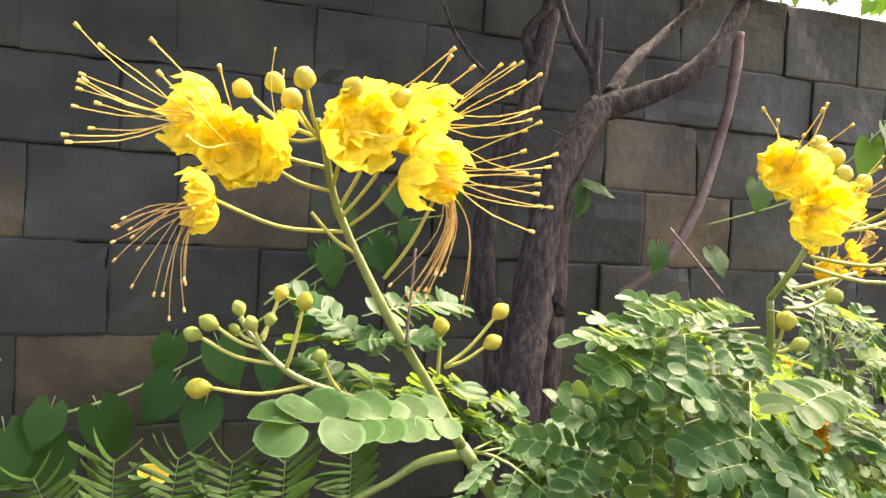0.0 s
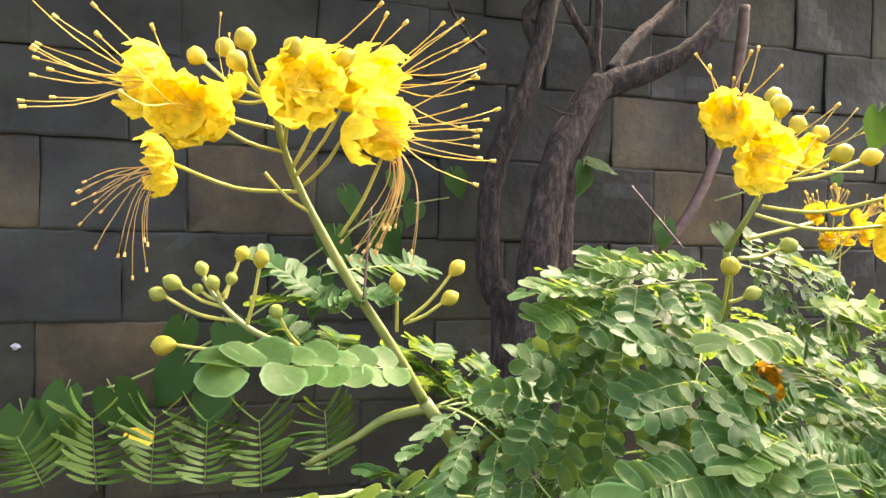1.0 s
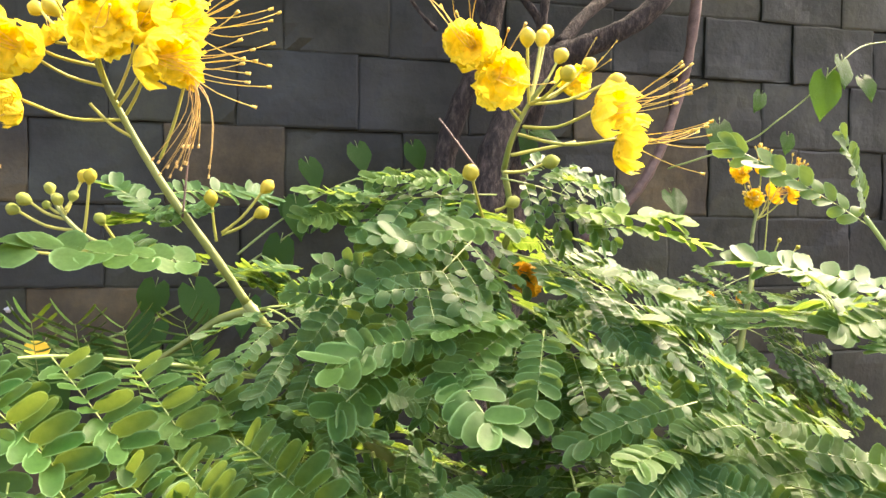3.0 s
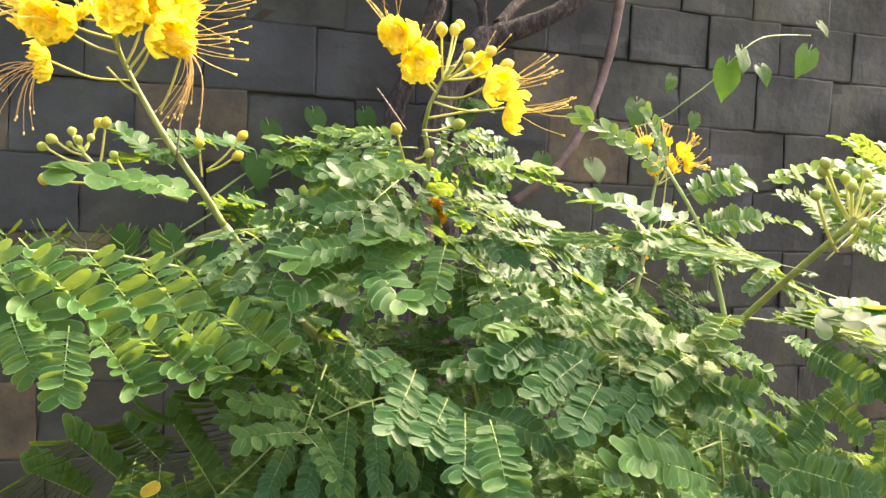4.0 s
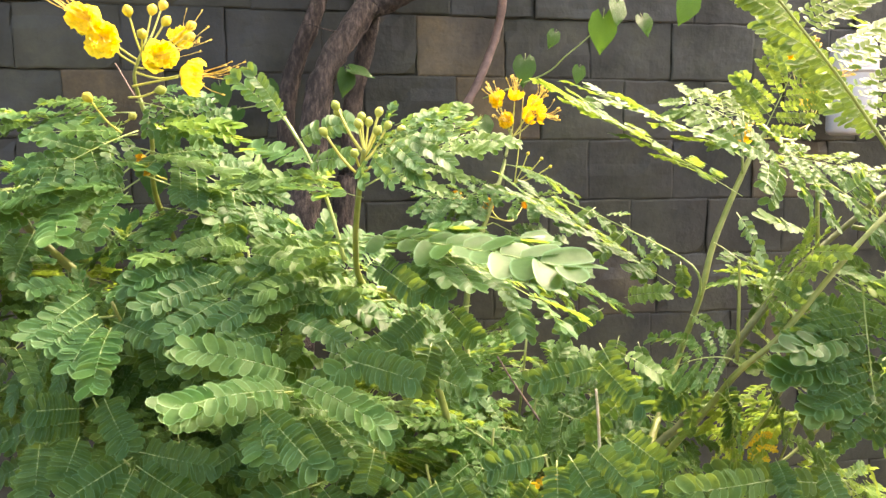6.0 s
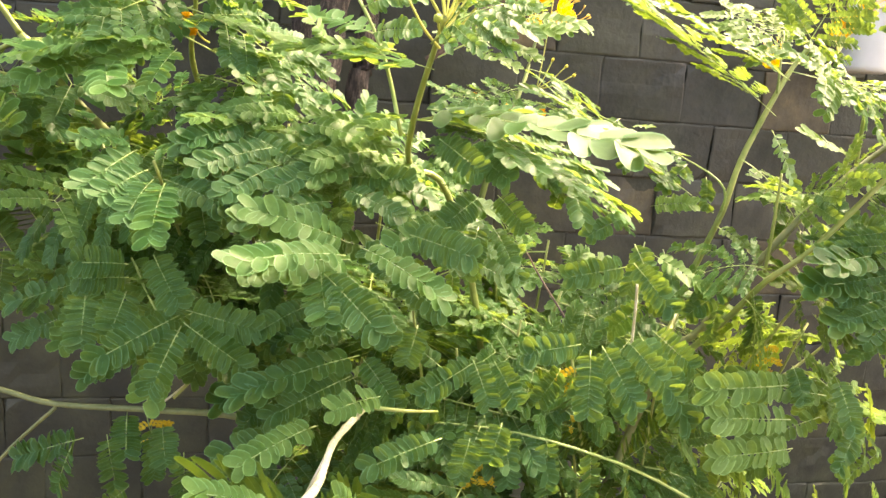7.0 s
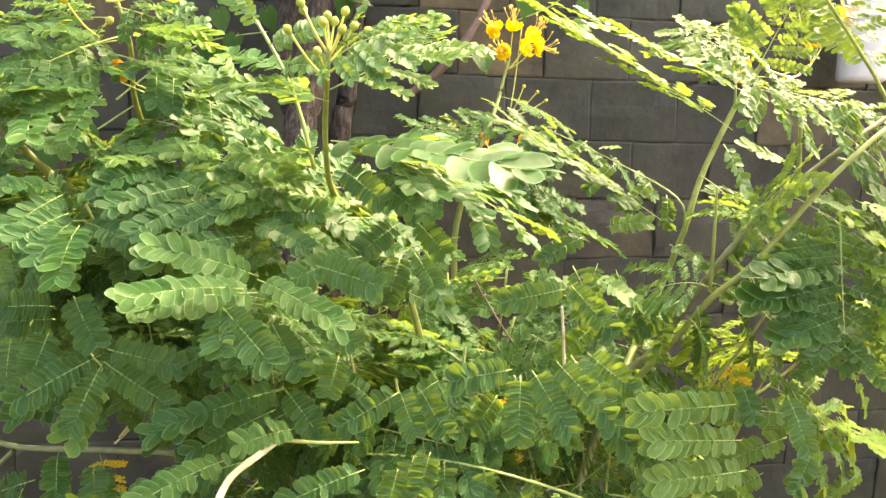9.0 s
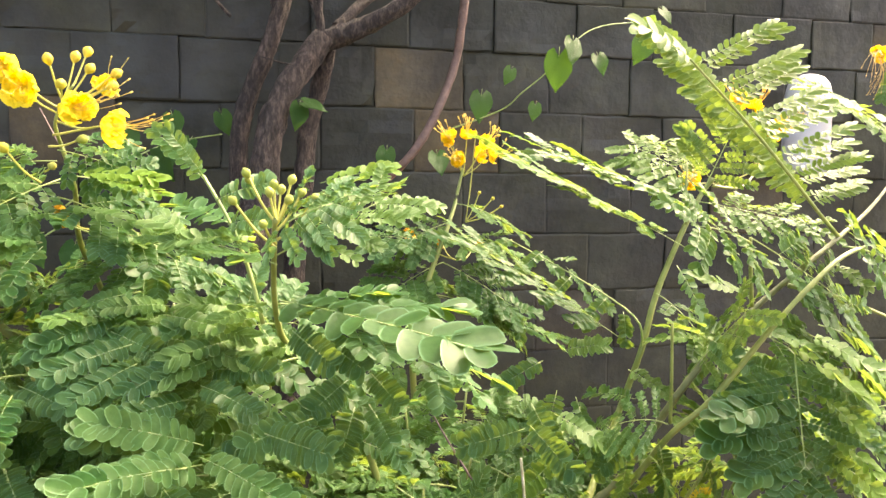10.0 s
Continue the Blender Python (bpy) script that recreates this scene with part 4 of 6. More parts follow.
for k, (p, d) in enumerate([((1.291, 1.60, 1.318), (-0.4, -0.8, -0.2)), ((1.451, 1.66, 1.292), (0.4, -0.8, 0.2)), ((1.36, 1.62, 1.300), (0.1, -0.8, -0.5))]):
    part("withered_flower", PETALS_DRY[k], shrub_d, "crumpled orange withered flower", facing(p, d))
    stalk(shrub_d, (1.365, 1.50, 1.27), p)

stem("leaf_stalk", [(1.536, 1.044, 1.186), (1.521, 1.041, 1.235), (1.492, 1.204, 1.275), (1.442, 1.380, 1.317)], 0.0018, 0.0009, RACHIS, shrub_e, 6)

# shrub at the end of the wall with a withered flower
shrub_f = thing("flowering_shrub", "thin green shrub stem with a withered orange flower and drooping leaves", "shrub", group="flowering shrubs along the wall")
line_f = stem("main_stem", [root(2.98, 1.78), (2.984, 1.827, 0.616), (2.947, 1.813, 1.213), (2.874, 1.807, 1.593), (2.682, 1.787, 1.718), (2.508, 1.733, 1.740)], 0.009, 0.0018, STEM, shrub_f, 6)
for k, d in enumerate([(-0.6, -0.6, 0.2), (0.4, -0.7, 0.3), (0.1, -0.6, -0.6)]):
    flower(shrub_f, (2.508, 1.733, 1.740), Vector((2.516, 1.735, 1.753)) + 0.03 * Vector(d), d, k, old=True, size=1.2)
for k, d in enumerate([(-0.6, -0.4, -0.8), (0.5, -0.5, -0.7), (0.8, -0.3, 0.1), (0.3, -0.3, -0.9)]):
    leaf(shrub_f, line_f[-4], line_f[-4] + Vector(d) * 0.12, (0.1, -0.6, 0.7), PINNAE, k)
crown(shrub_f, line_f, 6, 0.45, 0.75, 0.16, (-0.2, 0.3), 11)
stem("stake", [(1.262, 0.747, 1.085), (1.255, 0.735, 1.125), (1.249, 0.727, 1.161)], 0.0016, 0.0013, DRY, shrub_c, 6, label="thin pale dry twig")

# leafy side shoots deep in the shrubs
for k, (p, s) in enumerate([((0.693, 0.973, 1.259), 0.17), ((0.765, 0.882, 1.244), 0.16), ((0.655, 1.005, 1.155), 0.14), ((0.729, 0.959, 1.143), 0.14), ((0.830, 0.918, 1.234), 0.16)]):
    rosette(shrub_b, (0.87, 1.0, 0.98 + 0.03 * k), p, 3, 0.8 * s, 300 + k)
for k, (p, s) in enumerate([((0.903, 0.959, 1.285), 0.16), ((0.929, 0.952, 1.181), 0.16), ((0.911, 0.960, 1.082), 0.15), ((1.004, 0.953, 1.134), 0.15), ((1.014, 0.905, 1.251), 0.15)]):
    rosette(shrub_a, (1.0, 0.98, 0.55 + 0.04 * k), p, 4, s, 320 + k)
for k, (p, s) in enumerate([((1.040, 0.830, 1.102), 0.15), ((1.095, 0.838, 1.052), 0.15), ((1.040, 0.914, 0.943), 0.15), ((1.113, 0.815, 0.978), 0.15), ((1.183, 0.879, 1.073), 0.15)]):
    rosette(shrub_c, (1.18, 0.93, 0.45 + 0.05 * k), p, 5, s, 340 + k)
for k, (p, s) in enumerate([((1.234, 0.841, 1.049), 0.15), ((1.349, 0.948, 1.091), 0.15), ((1.378, 0.886, 0.974), 0.15), ((1.249, 0.837, 0.936), 0.15), ((1.695, 1.017, 1.025), 0.16)]):
    rosette(shrub_e, (1.40, 0.9, 0.35 + 0.06 * k), p, 4, s, 360 + k, kind=SUNNY if k == 4 else None)
for k, (p, s) in enumerate([((1.283, 1.077, 1.131), 0.16), ((1.371, 1.060, 1.085), 0.16), ((1.183, 1.016, 1.135), 0.15), ((1.396, 0.983, 1.079), 0.15), ((1.265, 0.963, 1.086), 0.15)]):
    rosette(shrub_c, (1.192, 0.966, 0.773), p, 5, s, 390 + k)
for k, (p, s) in enumerate([((1.667, 0.910, 1.213), 0.15), ((1.819, 1.002, 1.093), 0.15)]):
    rosette(shrub_e, (1.466, 0.905, 0.938), p, 4, s, 380 + k, kind=PALE)
for k, (a, c) in enumerate([((0.915, 0.661, 0.964), (0.845, 0.581, 1.047)), ((0.937, 0.671, 0.951), (0.981, 0.701, 0.961)), ((0.958, 0.682, 0.933), (1.028, 0.714, 0.921)), ((0.905, 0.636, 0.969), (0.853, 0.581, 0.996))]):
    leaf(shrub_c, a, c, (0.1, -0.5, 0.9), FERNY, k, 1.0)
# single leaves that hang in the gaps
for k, (a, d) in enumerate([((0.781, 0.892, 1.061), (0.757, 0.875, 0.987)), ((0.708, 0.899, 1.106), (0.728, 0.859, 1.064)), ((0.778, 0.894, 1.054), (0.684, 0.900, 1.004)), ((0.791, 0.892, 1.057), (0.855, 0.873, 1.011)), ((0.971, 0.847, 1.044), (0.833, 0.837, 1.005)), ((0.978, 0.847, 1.084), (0.885, 0.829, 1.066)), ((0.940, 0.827, 0.966), (0.838, 0.796, 0.947)), ((0.914, 0.832, 1.011), (0.859, 0.810, 0.983)), ((0.671, 0.904, 0.911), (0.639, 0.915, 0.841)), ((0.709, 0.902, 0.926), (0.717, 0.902, 0.848)), ((0.755, 0.913, 0.931), (0.766, 0.889, 0.872)), ((0.793, 0.899, 0.902), (0.792, 0.930, 0.802)), ((0.682, 0.912, 0.917), (0.584, 0.944, 0.878)), ((1.085, 0.790, 0.970), (0.998, 0.764, 0.946)), ((1.045, 0.818, 0.893), (0.984, 0.831, 0.853)), ((0.722, 0.954, 0.830), (0.662, 0.981, 0.762))]):
    leaf(shrub_b if k % 16 in (1, 2, 8, 9, 12, 15) else shrub_c, a, d, (0.15, -0.75, 0.7), PINNAE, k + 60, 1.05)
for k, (a, d) in enumerate([((1.138, 0.753, 0.990), (1.139, 0.738, 0.927)), ((1.180, 0.751, 0.983), (1.191, 0.750, 0.905)), ((1.233, 0.754, 0.969), (1.250, 0.760, 0.883)), ((1.277, 0.756, 0.942), (1.302, 0.764, 0.870)), ((1.107, 0.757, 0.996), (1.084, 0.731, 0.946)), ((1.281, 0.786, 1.083), (1.213, 0.750, 1.029)), ((1.302, 0.785, 1.080), (1.270, 0.752, 1.001)), ((1.328, 0.783, 1.067), (1.331, 0.761, 0.989)), ((1.352, 0.782, 1.047), (1.386, 0.770, 0.990)), ((1.593, 0.837, 0.986), (1.441, 0.818, 1.019)), ((1.594, 0.842, 0.954), (1.494, 0.837, 0.926)), ((1.643, 0.855, 0.930), (1.691, 0.853, 0.830))]):
    leaf(shrub_c if k < 5 else shrub_e, a, d, (0.15, -0.75, 0.6), LIGHTP if k > 8 else PINNAE, k + 80, 1.0)
# sunlit edges, given by the brighter leaf tone
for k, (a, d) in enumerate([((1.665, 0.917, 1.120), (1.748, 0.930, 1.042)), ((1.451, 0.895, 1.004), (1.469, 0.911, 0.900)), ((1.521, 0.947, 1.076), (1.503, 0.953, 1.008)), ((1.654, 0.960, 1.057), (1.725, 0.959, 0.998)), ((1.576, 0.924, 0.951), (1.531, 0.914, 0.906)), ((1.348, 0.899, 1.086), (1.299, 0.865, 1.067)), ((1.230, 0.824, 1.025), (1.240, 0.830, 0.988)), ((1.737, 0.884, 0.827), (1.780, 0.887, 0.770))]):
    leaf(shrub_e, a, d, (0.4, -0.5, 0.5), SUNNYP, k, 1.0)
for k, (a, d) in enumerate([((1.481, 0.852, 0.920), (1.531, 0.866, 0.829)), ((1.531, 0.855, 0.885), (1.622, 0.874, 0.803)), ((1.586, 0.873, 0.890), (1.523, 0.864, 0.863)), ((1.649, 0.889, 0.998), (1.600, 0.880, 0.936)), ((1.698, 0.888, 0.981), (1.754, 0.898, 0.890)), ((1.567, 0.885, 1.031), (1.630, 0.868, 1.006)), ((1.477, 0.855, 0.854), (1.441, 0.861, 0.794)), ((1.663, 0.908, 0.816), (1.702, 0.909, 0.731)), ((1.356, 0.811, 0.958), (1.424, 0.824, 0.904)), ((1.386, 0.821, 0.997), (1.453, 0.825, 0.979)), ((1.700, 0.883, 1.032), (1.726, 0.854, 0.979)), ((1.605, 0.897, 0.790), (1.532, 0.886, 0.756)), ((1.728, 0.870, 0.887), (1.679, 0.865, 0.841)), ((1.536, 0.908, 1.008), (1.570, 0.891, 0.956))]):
    leaf(shrub_e, a, d, (0.35, -0.6, 0.6), SUNNYP if k % 3 == 1 else LIGHTP, k + 170, 1.0)
for k, (a, d) in enumerate([((1.505, 0.771, 1.197), (1.497, 0.777, 1.124)), ((1.538, 0.769, 1.195), (1.545, 0.773, 1.102)), ((1.569, 0.761, 1.188), (1.597, 0.763, 1.107)), ((1.374, 0.959, 1.157), (1.346, 0.927, 1.095)), ((1.396, 0.949, 1.150), (1.403, 0.891, 1.093)), ((1.463, 0.915, 1.153), (1.417, 0.964, 1.161)), ((1.464, 0.940, 1.185), (1.509, 0.888, 1.164)), ((1.424, 0.820, 1.142), (1.363, 0.815, 1.104)), ((1.437, 0.803, 1.134), (1.449, 0.792, 1.073)), ((1.409, 0.827, 1.121), (1.406, 0.814, 1.067)), ((1.472, 0.777, 1.133), (1.504, 0.767, 1.077)), ((1.610, 0.774, 1.271), (1.758, 0.833, 1.233)), ((1.635, 0.773, 1.235), (1.775, 0.841, 1.178)), ((1.369, 1.001, 1.186), (1.302, 0.984, 1.163)), ((1.405, 1.014, 1.197), (1.451, 0.979, 1.216))] ):
    leaf(shrub_e, a, d, (0.15, -0.6, 0.75), LIGHTP if k in (6, 11, 12, 14) else PINNAE, k + 210, 1.0)
for k, (a, d) in enumerate([((1.435, 0.782, 1.165), (1.383, 0.808, 1.190)), ((1.415, 0.785, 1.130), (1.463, 0.771, 1.105))]):
    leaf(shrub_e, a, d, (0.2, -0.4, 0.9), None, k + 230, 0.7)
for k, (a, d) in enumerate([((0.543, 0.650, 1.144), (0.602, 0.627, 1.141)), ((0.546, 0.628, 1.123), (0.621, 0.604, 1.133))]):
    leaf(shrub_a, a, d, (0.0, -0.45, 0.9), ROUNDP, k + 190, 0.8)
leaf(shrub_c, (0.894, 0.599, 1.006), (0.844, 0.561, 1.058), (0.1, -0.4, 0.9), ROUNDP, 91, 0.9)
leaf(shrub_c, (0.985, 0.639, 0.952), (0.954, 0.600, 1.019), (0.1, -0.5, 0.9), LIGHTP, 92, 0.9)
# bare sticks and twigs among them
stem("stick", [(0.975, 0.678, 1.056), (0.958, 0.645, 1.058), (0.939, 0.602, 1.059), (0.919, 0.555, 1.041), (0.869, 0.525, 1.030), (0.832, 0.505, 1.021)], 0.0026, 0.0040, DRY, shrub_c, 8, 6, 0.25, 0.18, label="pale dry bent stick")
stem("twig", [(1.046, 0.700, 1.040), (1.009, 0.675, 1.053), (0.975, 0.678, 1.056)], 0.0010, 0.0024, STEM, shrub_c, 6, label="thin green end of the bent stick")
stem("twig", [(0.939, 0.602, 1.059), (0.922, 0.601, 1.021), (0.905, 0.600, 0.983), (0.892, 0.600, 0.952)], 0.0018, 0.0022, DRY, shrub_c, 6, label="thin pale dry twig")
stem("twig", [(1.196, 0.970, 0.559), (1.468, 0.793, 0.826), (1.407, 0.782, 0.868), (1.266, 0.743, 0.953), (1.143, 0.773, 0.981), (1.038, 0.811, 0.978)], 0.0022, 0.0011, RACHIS, shrub_c, 6)
stem("twig", [(0.954, 0.965, 0.862), (0.864, 0.883, 0.950), (0.753, 0.964, 0.926), (0.611, 1.066, 0.891), (0.523, 1.132, 0.885), (0.442, 1.182, 0.877)], 0.0042, 0.0036, WOODY, shrub_b, 7)
stem("twig", [(0.761, 0.954, 0.939), (0.788, 0.939, 0.968), (0.815, 0.931, 0.999)], 0.0014, 0.0009, DRY, shrub_b, 6, label="thin pale dry twig")
stem("leaf_stalk", [(0.849, 0.873, 1.074), (0.789, 0.824, 1.081), (0.744, 0.871, 1.142)], 0.0014, 0.001, RACHIS, shrub_b, 6)
for k, (a, d, kind) in enumerate([((0.789, 0.824, 1.081), (0.785, 0.714, 1.054), ROUNDP), ((0.789, 0.824, 1.081), (0.716, 0.761, 1.059), PINNAE), ((0.789, 0.824, 1.081), (0.864, 0.770, 1.053), PINNAE), ((0.719, 0.843, 1.130), (0.679, 0.809, 1.061), ROUNDP), ((0.720, 0.845, 1.123), (0.740, 0.799, 1.082), ROUNDP), ((0.719, 0.843, 1.126), (0.619, 0.857, 1.101), PINNAE), ((0.703, 0.861, 1.091), (0.620, 0.857, 1.056), PINNAE), ((0.966, 0.850, 1.038), (0.834, 0.795, 1.019), PINNAE), ((0.974, 0.845, 1.074), (0.898, 0.830, 1.075), PINNAE), ((0.868, 0.849, 1.053), (0.797, 0.853, 1.085), PINNAE), ((0.986, 0.831, 1.024), (0.903, 0.787, 1.004), PINNAE), ((0.938, 0.760, 0.999), (0.842, 0.716, 0.995), PINNAE), ((1.009, 0.779, 0.957), (1.082, 0.811, 0.961), PINNAE), ((0.744, 0.871, 1.142), (0.776, 0.837, 1.103), ROUNDP)]):
    leaf(shrub_b, a, d, (0.1, -0.7, 0.75), kind, k + 110, 1.0)
stem("twig", [(0.637, 0.972, 0.928), (0.585, 0.976, 0.876), (0.543, 0.979, 0.822)], 0.0025, 0.002, WOODY, shrub_b, 6)
stem("twig", [(0.783, 0.894, 0.973), (0.816, 0.872, 1.015), (0.858, 0.853, 1.061)], 0.002, 0.0015, STEM, shrub_b, 6)
stem("twig", [(1.252, 0.883, 1.060), (1.222, 0.928, 1.111), (1.205, 0.946, 1.142)], 0.0015, 0.001, BARK_RED, shrub_c, 6)
for k, (p, d) in enumerate([((1.198, 0.744, 0.898), (0.2, -0.3, -0.7)), ((1.269, 0.758, 0.865), (0.3, -0.3, -0.6)), ((1.112, 0.769, 0.971), (0, -0.3, -0.8)), ((1.566, 0.939, 1.025), (0.2, -0.3, -0.6)), ((0.744, 0.951, 0.927), (0.2, -0.3, -0.8)), ((1.210, 0.829, 0.996), (0.3, -0.3, -0.6)), ((1.235, 0.832, 1.040), (0.1, -0.3, -0.6)), ((1.118, 0.787, 0.962), (0.1, -0.3, -0.8)), ((1.096, 0.802, 0.865), (0.1, -0.3, -0.8))]):
    q = Vector(p)
    leaf(shrub_e if k == 3 else shrub_c, q, q + Vector(d).normalized() * 0.05, (0, -1, 0.3), YELLOWING, k, 0.5)
for k, p in enumerate([(0.416, 1.171, 1.308), (0.534, 1.075, 1.080)]):
    part("leaflet", FALLEN, shrub_a, "single yellow leaflet caught on a leaf", Matrix.Translation(p) @ Matrix.Rotation(0.4 - 0.7 * k, 4, "Y"))











# single blades where the shrubs are densest
# blades round the hooked leaf
for k, (a, d) in enumerate([((0.948, 0.660, 1.200), (0.872, 0.600, 1.224)), ((0.959, 0.660, 1.208), (1.036, 0.620, 1.184)), ((1.050, 0.720, 1.215), (0.991, 0.680, 1.215))]):
    leaf(shrub_c, a, d, (0.1, -0.55, 0.85), ROUNDP, k + 400, 1.0)
for k, (a, d) in enumerate([((0.931, 0.660, 1.184), (0.968, 0.600, 1.160)), ((0.929, 0.670, 1.184), (0.927, 0.620, 1.167)), ((1.008, 0.700, 1.211), (1.056, 0.660, 1.204))]):
    leaf(shrub_c, a, d, (0.0, -1.0, 0.3), PINNAE, k + 420, 1.1)
# drooping fan over the dry stick
for k, (a, d) in enumerate([((0.805, 0.760, 1.115), (0.736, 0.720, 1.086)), ((0.808, 0.750, 1.108), (0.779, 0.720, 1.054)), ((0.810, 0.750, 1.111), (0.867, 0.730, 1.071)), ((0.811, 0.760, 1.120), (0.877, 0.740, 1.107)), ((0.781, 0.770, 1.170), (0.804, 0.730, 1.138)), ((0.754, 0.800, 1.153), (0.712, 0.780, 1.162)), ((0.754, 0.800, 1.140), (0.711, 0.780, 1.145)), ((0.757, 0.770, 1.135), (0.750, 0.740, 1.108)), ((0.719, 0.780, 1.127), (0.720, 0.750, 1.091))]):
    leaf(shrub_b, a, d, (0.0, -1.0, 0.3), PINNAE, k + 440, 1.1)
for k, (a, d) in enumerate([((0.976, 0.760, 1.074), (0.851, 0.710, 1.065)), ((0.980, 0.770, 1.100), (0.912, 0.730, 1.108)), ((0.967, 0.750, 1.056), (0.887, 0.710, 1.037)), ((0.977, 0.750, 1.076), (1.013, 0.720, 1.039)), ((0.929, 0.780, 1.121), (0.874, 0.750, 1.109)), ((1.061, 0.760, 1.060), (1.007, 0.780, 1.105)), ((1.052, 0.700, 1.012), (0.976, 0.670, 1.003))]):
    leaf(shrub_c, a, d, (0.1, -0.55, 0.85), PINNAE, k + 460, 1.0)
for k, (a, d) in enumerate([((1.088, 0.740, 1.073), (1.032, 0.700, 1.056)), ((1.088, 0.740, 1.076), (1.103, 0.710, 1.041)), ((1.110, 0.740, 1.075), (1.130, 0.710, 1.042)), ((1.086, 0.720, 1.001), (1.076, 0.700, 0.976)), ((1.118, 0.720, 1.017), (1.105, 0.700, 0.983)), ((1.029, 0.740, 1.113), (1.020, 0.720, 1.080))]):
    leaf(shrub_c, a, d, (0.0, -1.0, 0.3), PINNAE, k + 480, 1.0)
for k, (a, d) in enumerate([((0.929, 0.660, 1.048), (0.867, 0.600, 1.053)), ((0.987, 0.680, 1.065), (0.942, 0.640, 1.079))]):
    leaf(shrub_c, a, d, (0.1, -0.55, 0.85), ROUNDP, k + 500, 0.9)
for k, (a, d) in enumerate([((0.754, 0.780, 1.009), (0.755, 0.750, 0.980)), ((0.787, 0.780, 0.995), (0.789, 0.750, 0.969)), ((0.879, 0.760, 0.994), (0.867, 0.730, 0.974))]):
    leaf(shrub_b, a, d, (0.0, -1.0, 0.3), PINNAE, k + 520, 1.0)
# upper leaves of the second shrub
for k, (a, d) in enumerate([((0.782, 0.900, 1.422), (0.709, 0.860, 1.428)), ((0.806, 0.920, 1.399), (0.904, 0.880, 1.380)), ((0.816, 0.930, 1.361), (0.883, 0.900, 1.366))]):
    leaf(shrub_b, a, d, (0.1, -0.35, 0.95), PALEP, k + 540, 0.9)
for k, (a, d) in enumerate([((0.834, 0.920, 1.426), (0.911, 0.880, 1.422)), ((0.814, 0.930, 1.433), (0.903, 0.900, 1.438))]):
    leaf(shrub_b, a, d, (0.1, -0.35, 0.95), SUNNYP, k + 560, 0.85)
for k, (a, d) in enumerate([((0.784, 0.900, 1.362), (0.711, 0.850, 1.379)), ((0.784, 0.900, 1.362), (0.708, 0.840, 1.344)), ((0.789, 0.880, 1.359), (0.763, 0.820, 1.328)), ((0.780, 0.920, 1.371), (0.722, 0.880, 1.360)), ((0.789, 0.930, 1.390), (0.746, 0.900, 1.396))]):
    leaf(shrub_b, a, d, (0.1, -0.35, 0.95), ROUNDP, k + 580, 0.9)
# blades that spread from the brown node
for k, (a, d) in enumerate([((0.756, 0.840, 1.259), (0.723, 0.760, 1.240)), ((0.772, 0.800, 1.245), (0.745, 0.740, 1.238)), ((0.780, 0.780, 1.239), (0.763, 0.720, 1.223)), ((0.786, 0.800, 1.237), (0.852, 0.740, 1.229)), ((0.767, 0.840, 1.259), (0.856, 0.780, 1.275)), ((0.747, 0.850, 1.266), (0.716, 0.800, 1.282))]):
    leaf(shrub_b, a, d, (0.1, -0.55, 0.85), PINNAE, k + 600, 1.05)
for k, (a, d) in enumerate([((0.793, 0.760, 1.239), (0.785, 0.690, 1.215))]):
    leaf(shrub_b, a, d, (0.1, -0.8, 0.6), ROUNDP, k + 620, 1.1)
# layered blades of the bud shrub
for k, (a, d) in enumerate([((0.867, 0.840, 1.294), (0.809, 0.780, 1.283)), ((0.885, 0.800, 1.272), (0.823, 0.740, 1.266)), ((0.893, 0.780, 1.258), (0.846, 0.720, 1.248)), ((0.945, 0.780, 1.263), (0.891, 0.730, 1.251)), ((0.941, 0.750, 1.230), (0.882, 0.700, 1.236)), ((0.977, 0.820, 1.288), (0.921, 0.780, 1.297)), ((0.906, 0.860, 1.296), (0.862, 0.820, 1.311)), ((0.952, 0.750, 1.242), (1.001, 0.710, 1.235)), ((0.959, 0.780, 1.249), (1.009, 0.740, 1.262)), ((0.863, 0.820, 1.281), (0.916, 0.790, 1.265))]):
    leaf(shrub_c, a, d, (0.1, -0.55, 0.85), PINNAE, k + 640, 1.0)
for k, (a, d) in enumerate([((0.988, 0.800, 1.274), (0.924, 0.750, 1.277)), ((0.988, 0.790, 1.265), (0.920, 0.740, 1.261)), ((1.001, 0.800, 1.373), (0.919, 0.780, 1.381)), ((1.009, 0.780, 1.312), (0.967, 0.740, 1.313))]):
    leaf(shrub_c, a, d, (0.1, -0.35, 0.95), LIGHTP, k + 660, 0.95)
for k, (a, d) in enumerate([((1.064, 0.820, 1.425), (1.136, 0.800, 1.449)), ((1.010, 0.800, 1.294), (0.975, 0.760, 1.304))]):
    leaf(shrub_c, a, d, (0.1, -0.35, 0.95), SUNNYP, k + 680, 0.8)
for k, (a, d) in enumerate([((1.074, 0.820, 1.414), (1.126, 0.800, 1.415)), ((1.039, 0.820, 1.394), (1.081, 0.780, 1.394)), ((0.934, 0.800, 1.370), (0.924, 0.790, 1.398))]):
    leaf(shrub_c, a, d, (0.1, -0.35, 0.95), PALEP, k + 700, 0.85)
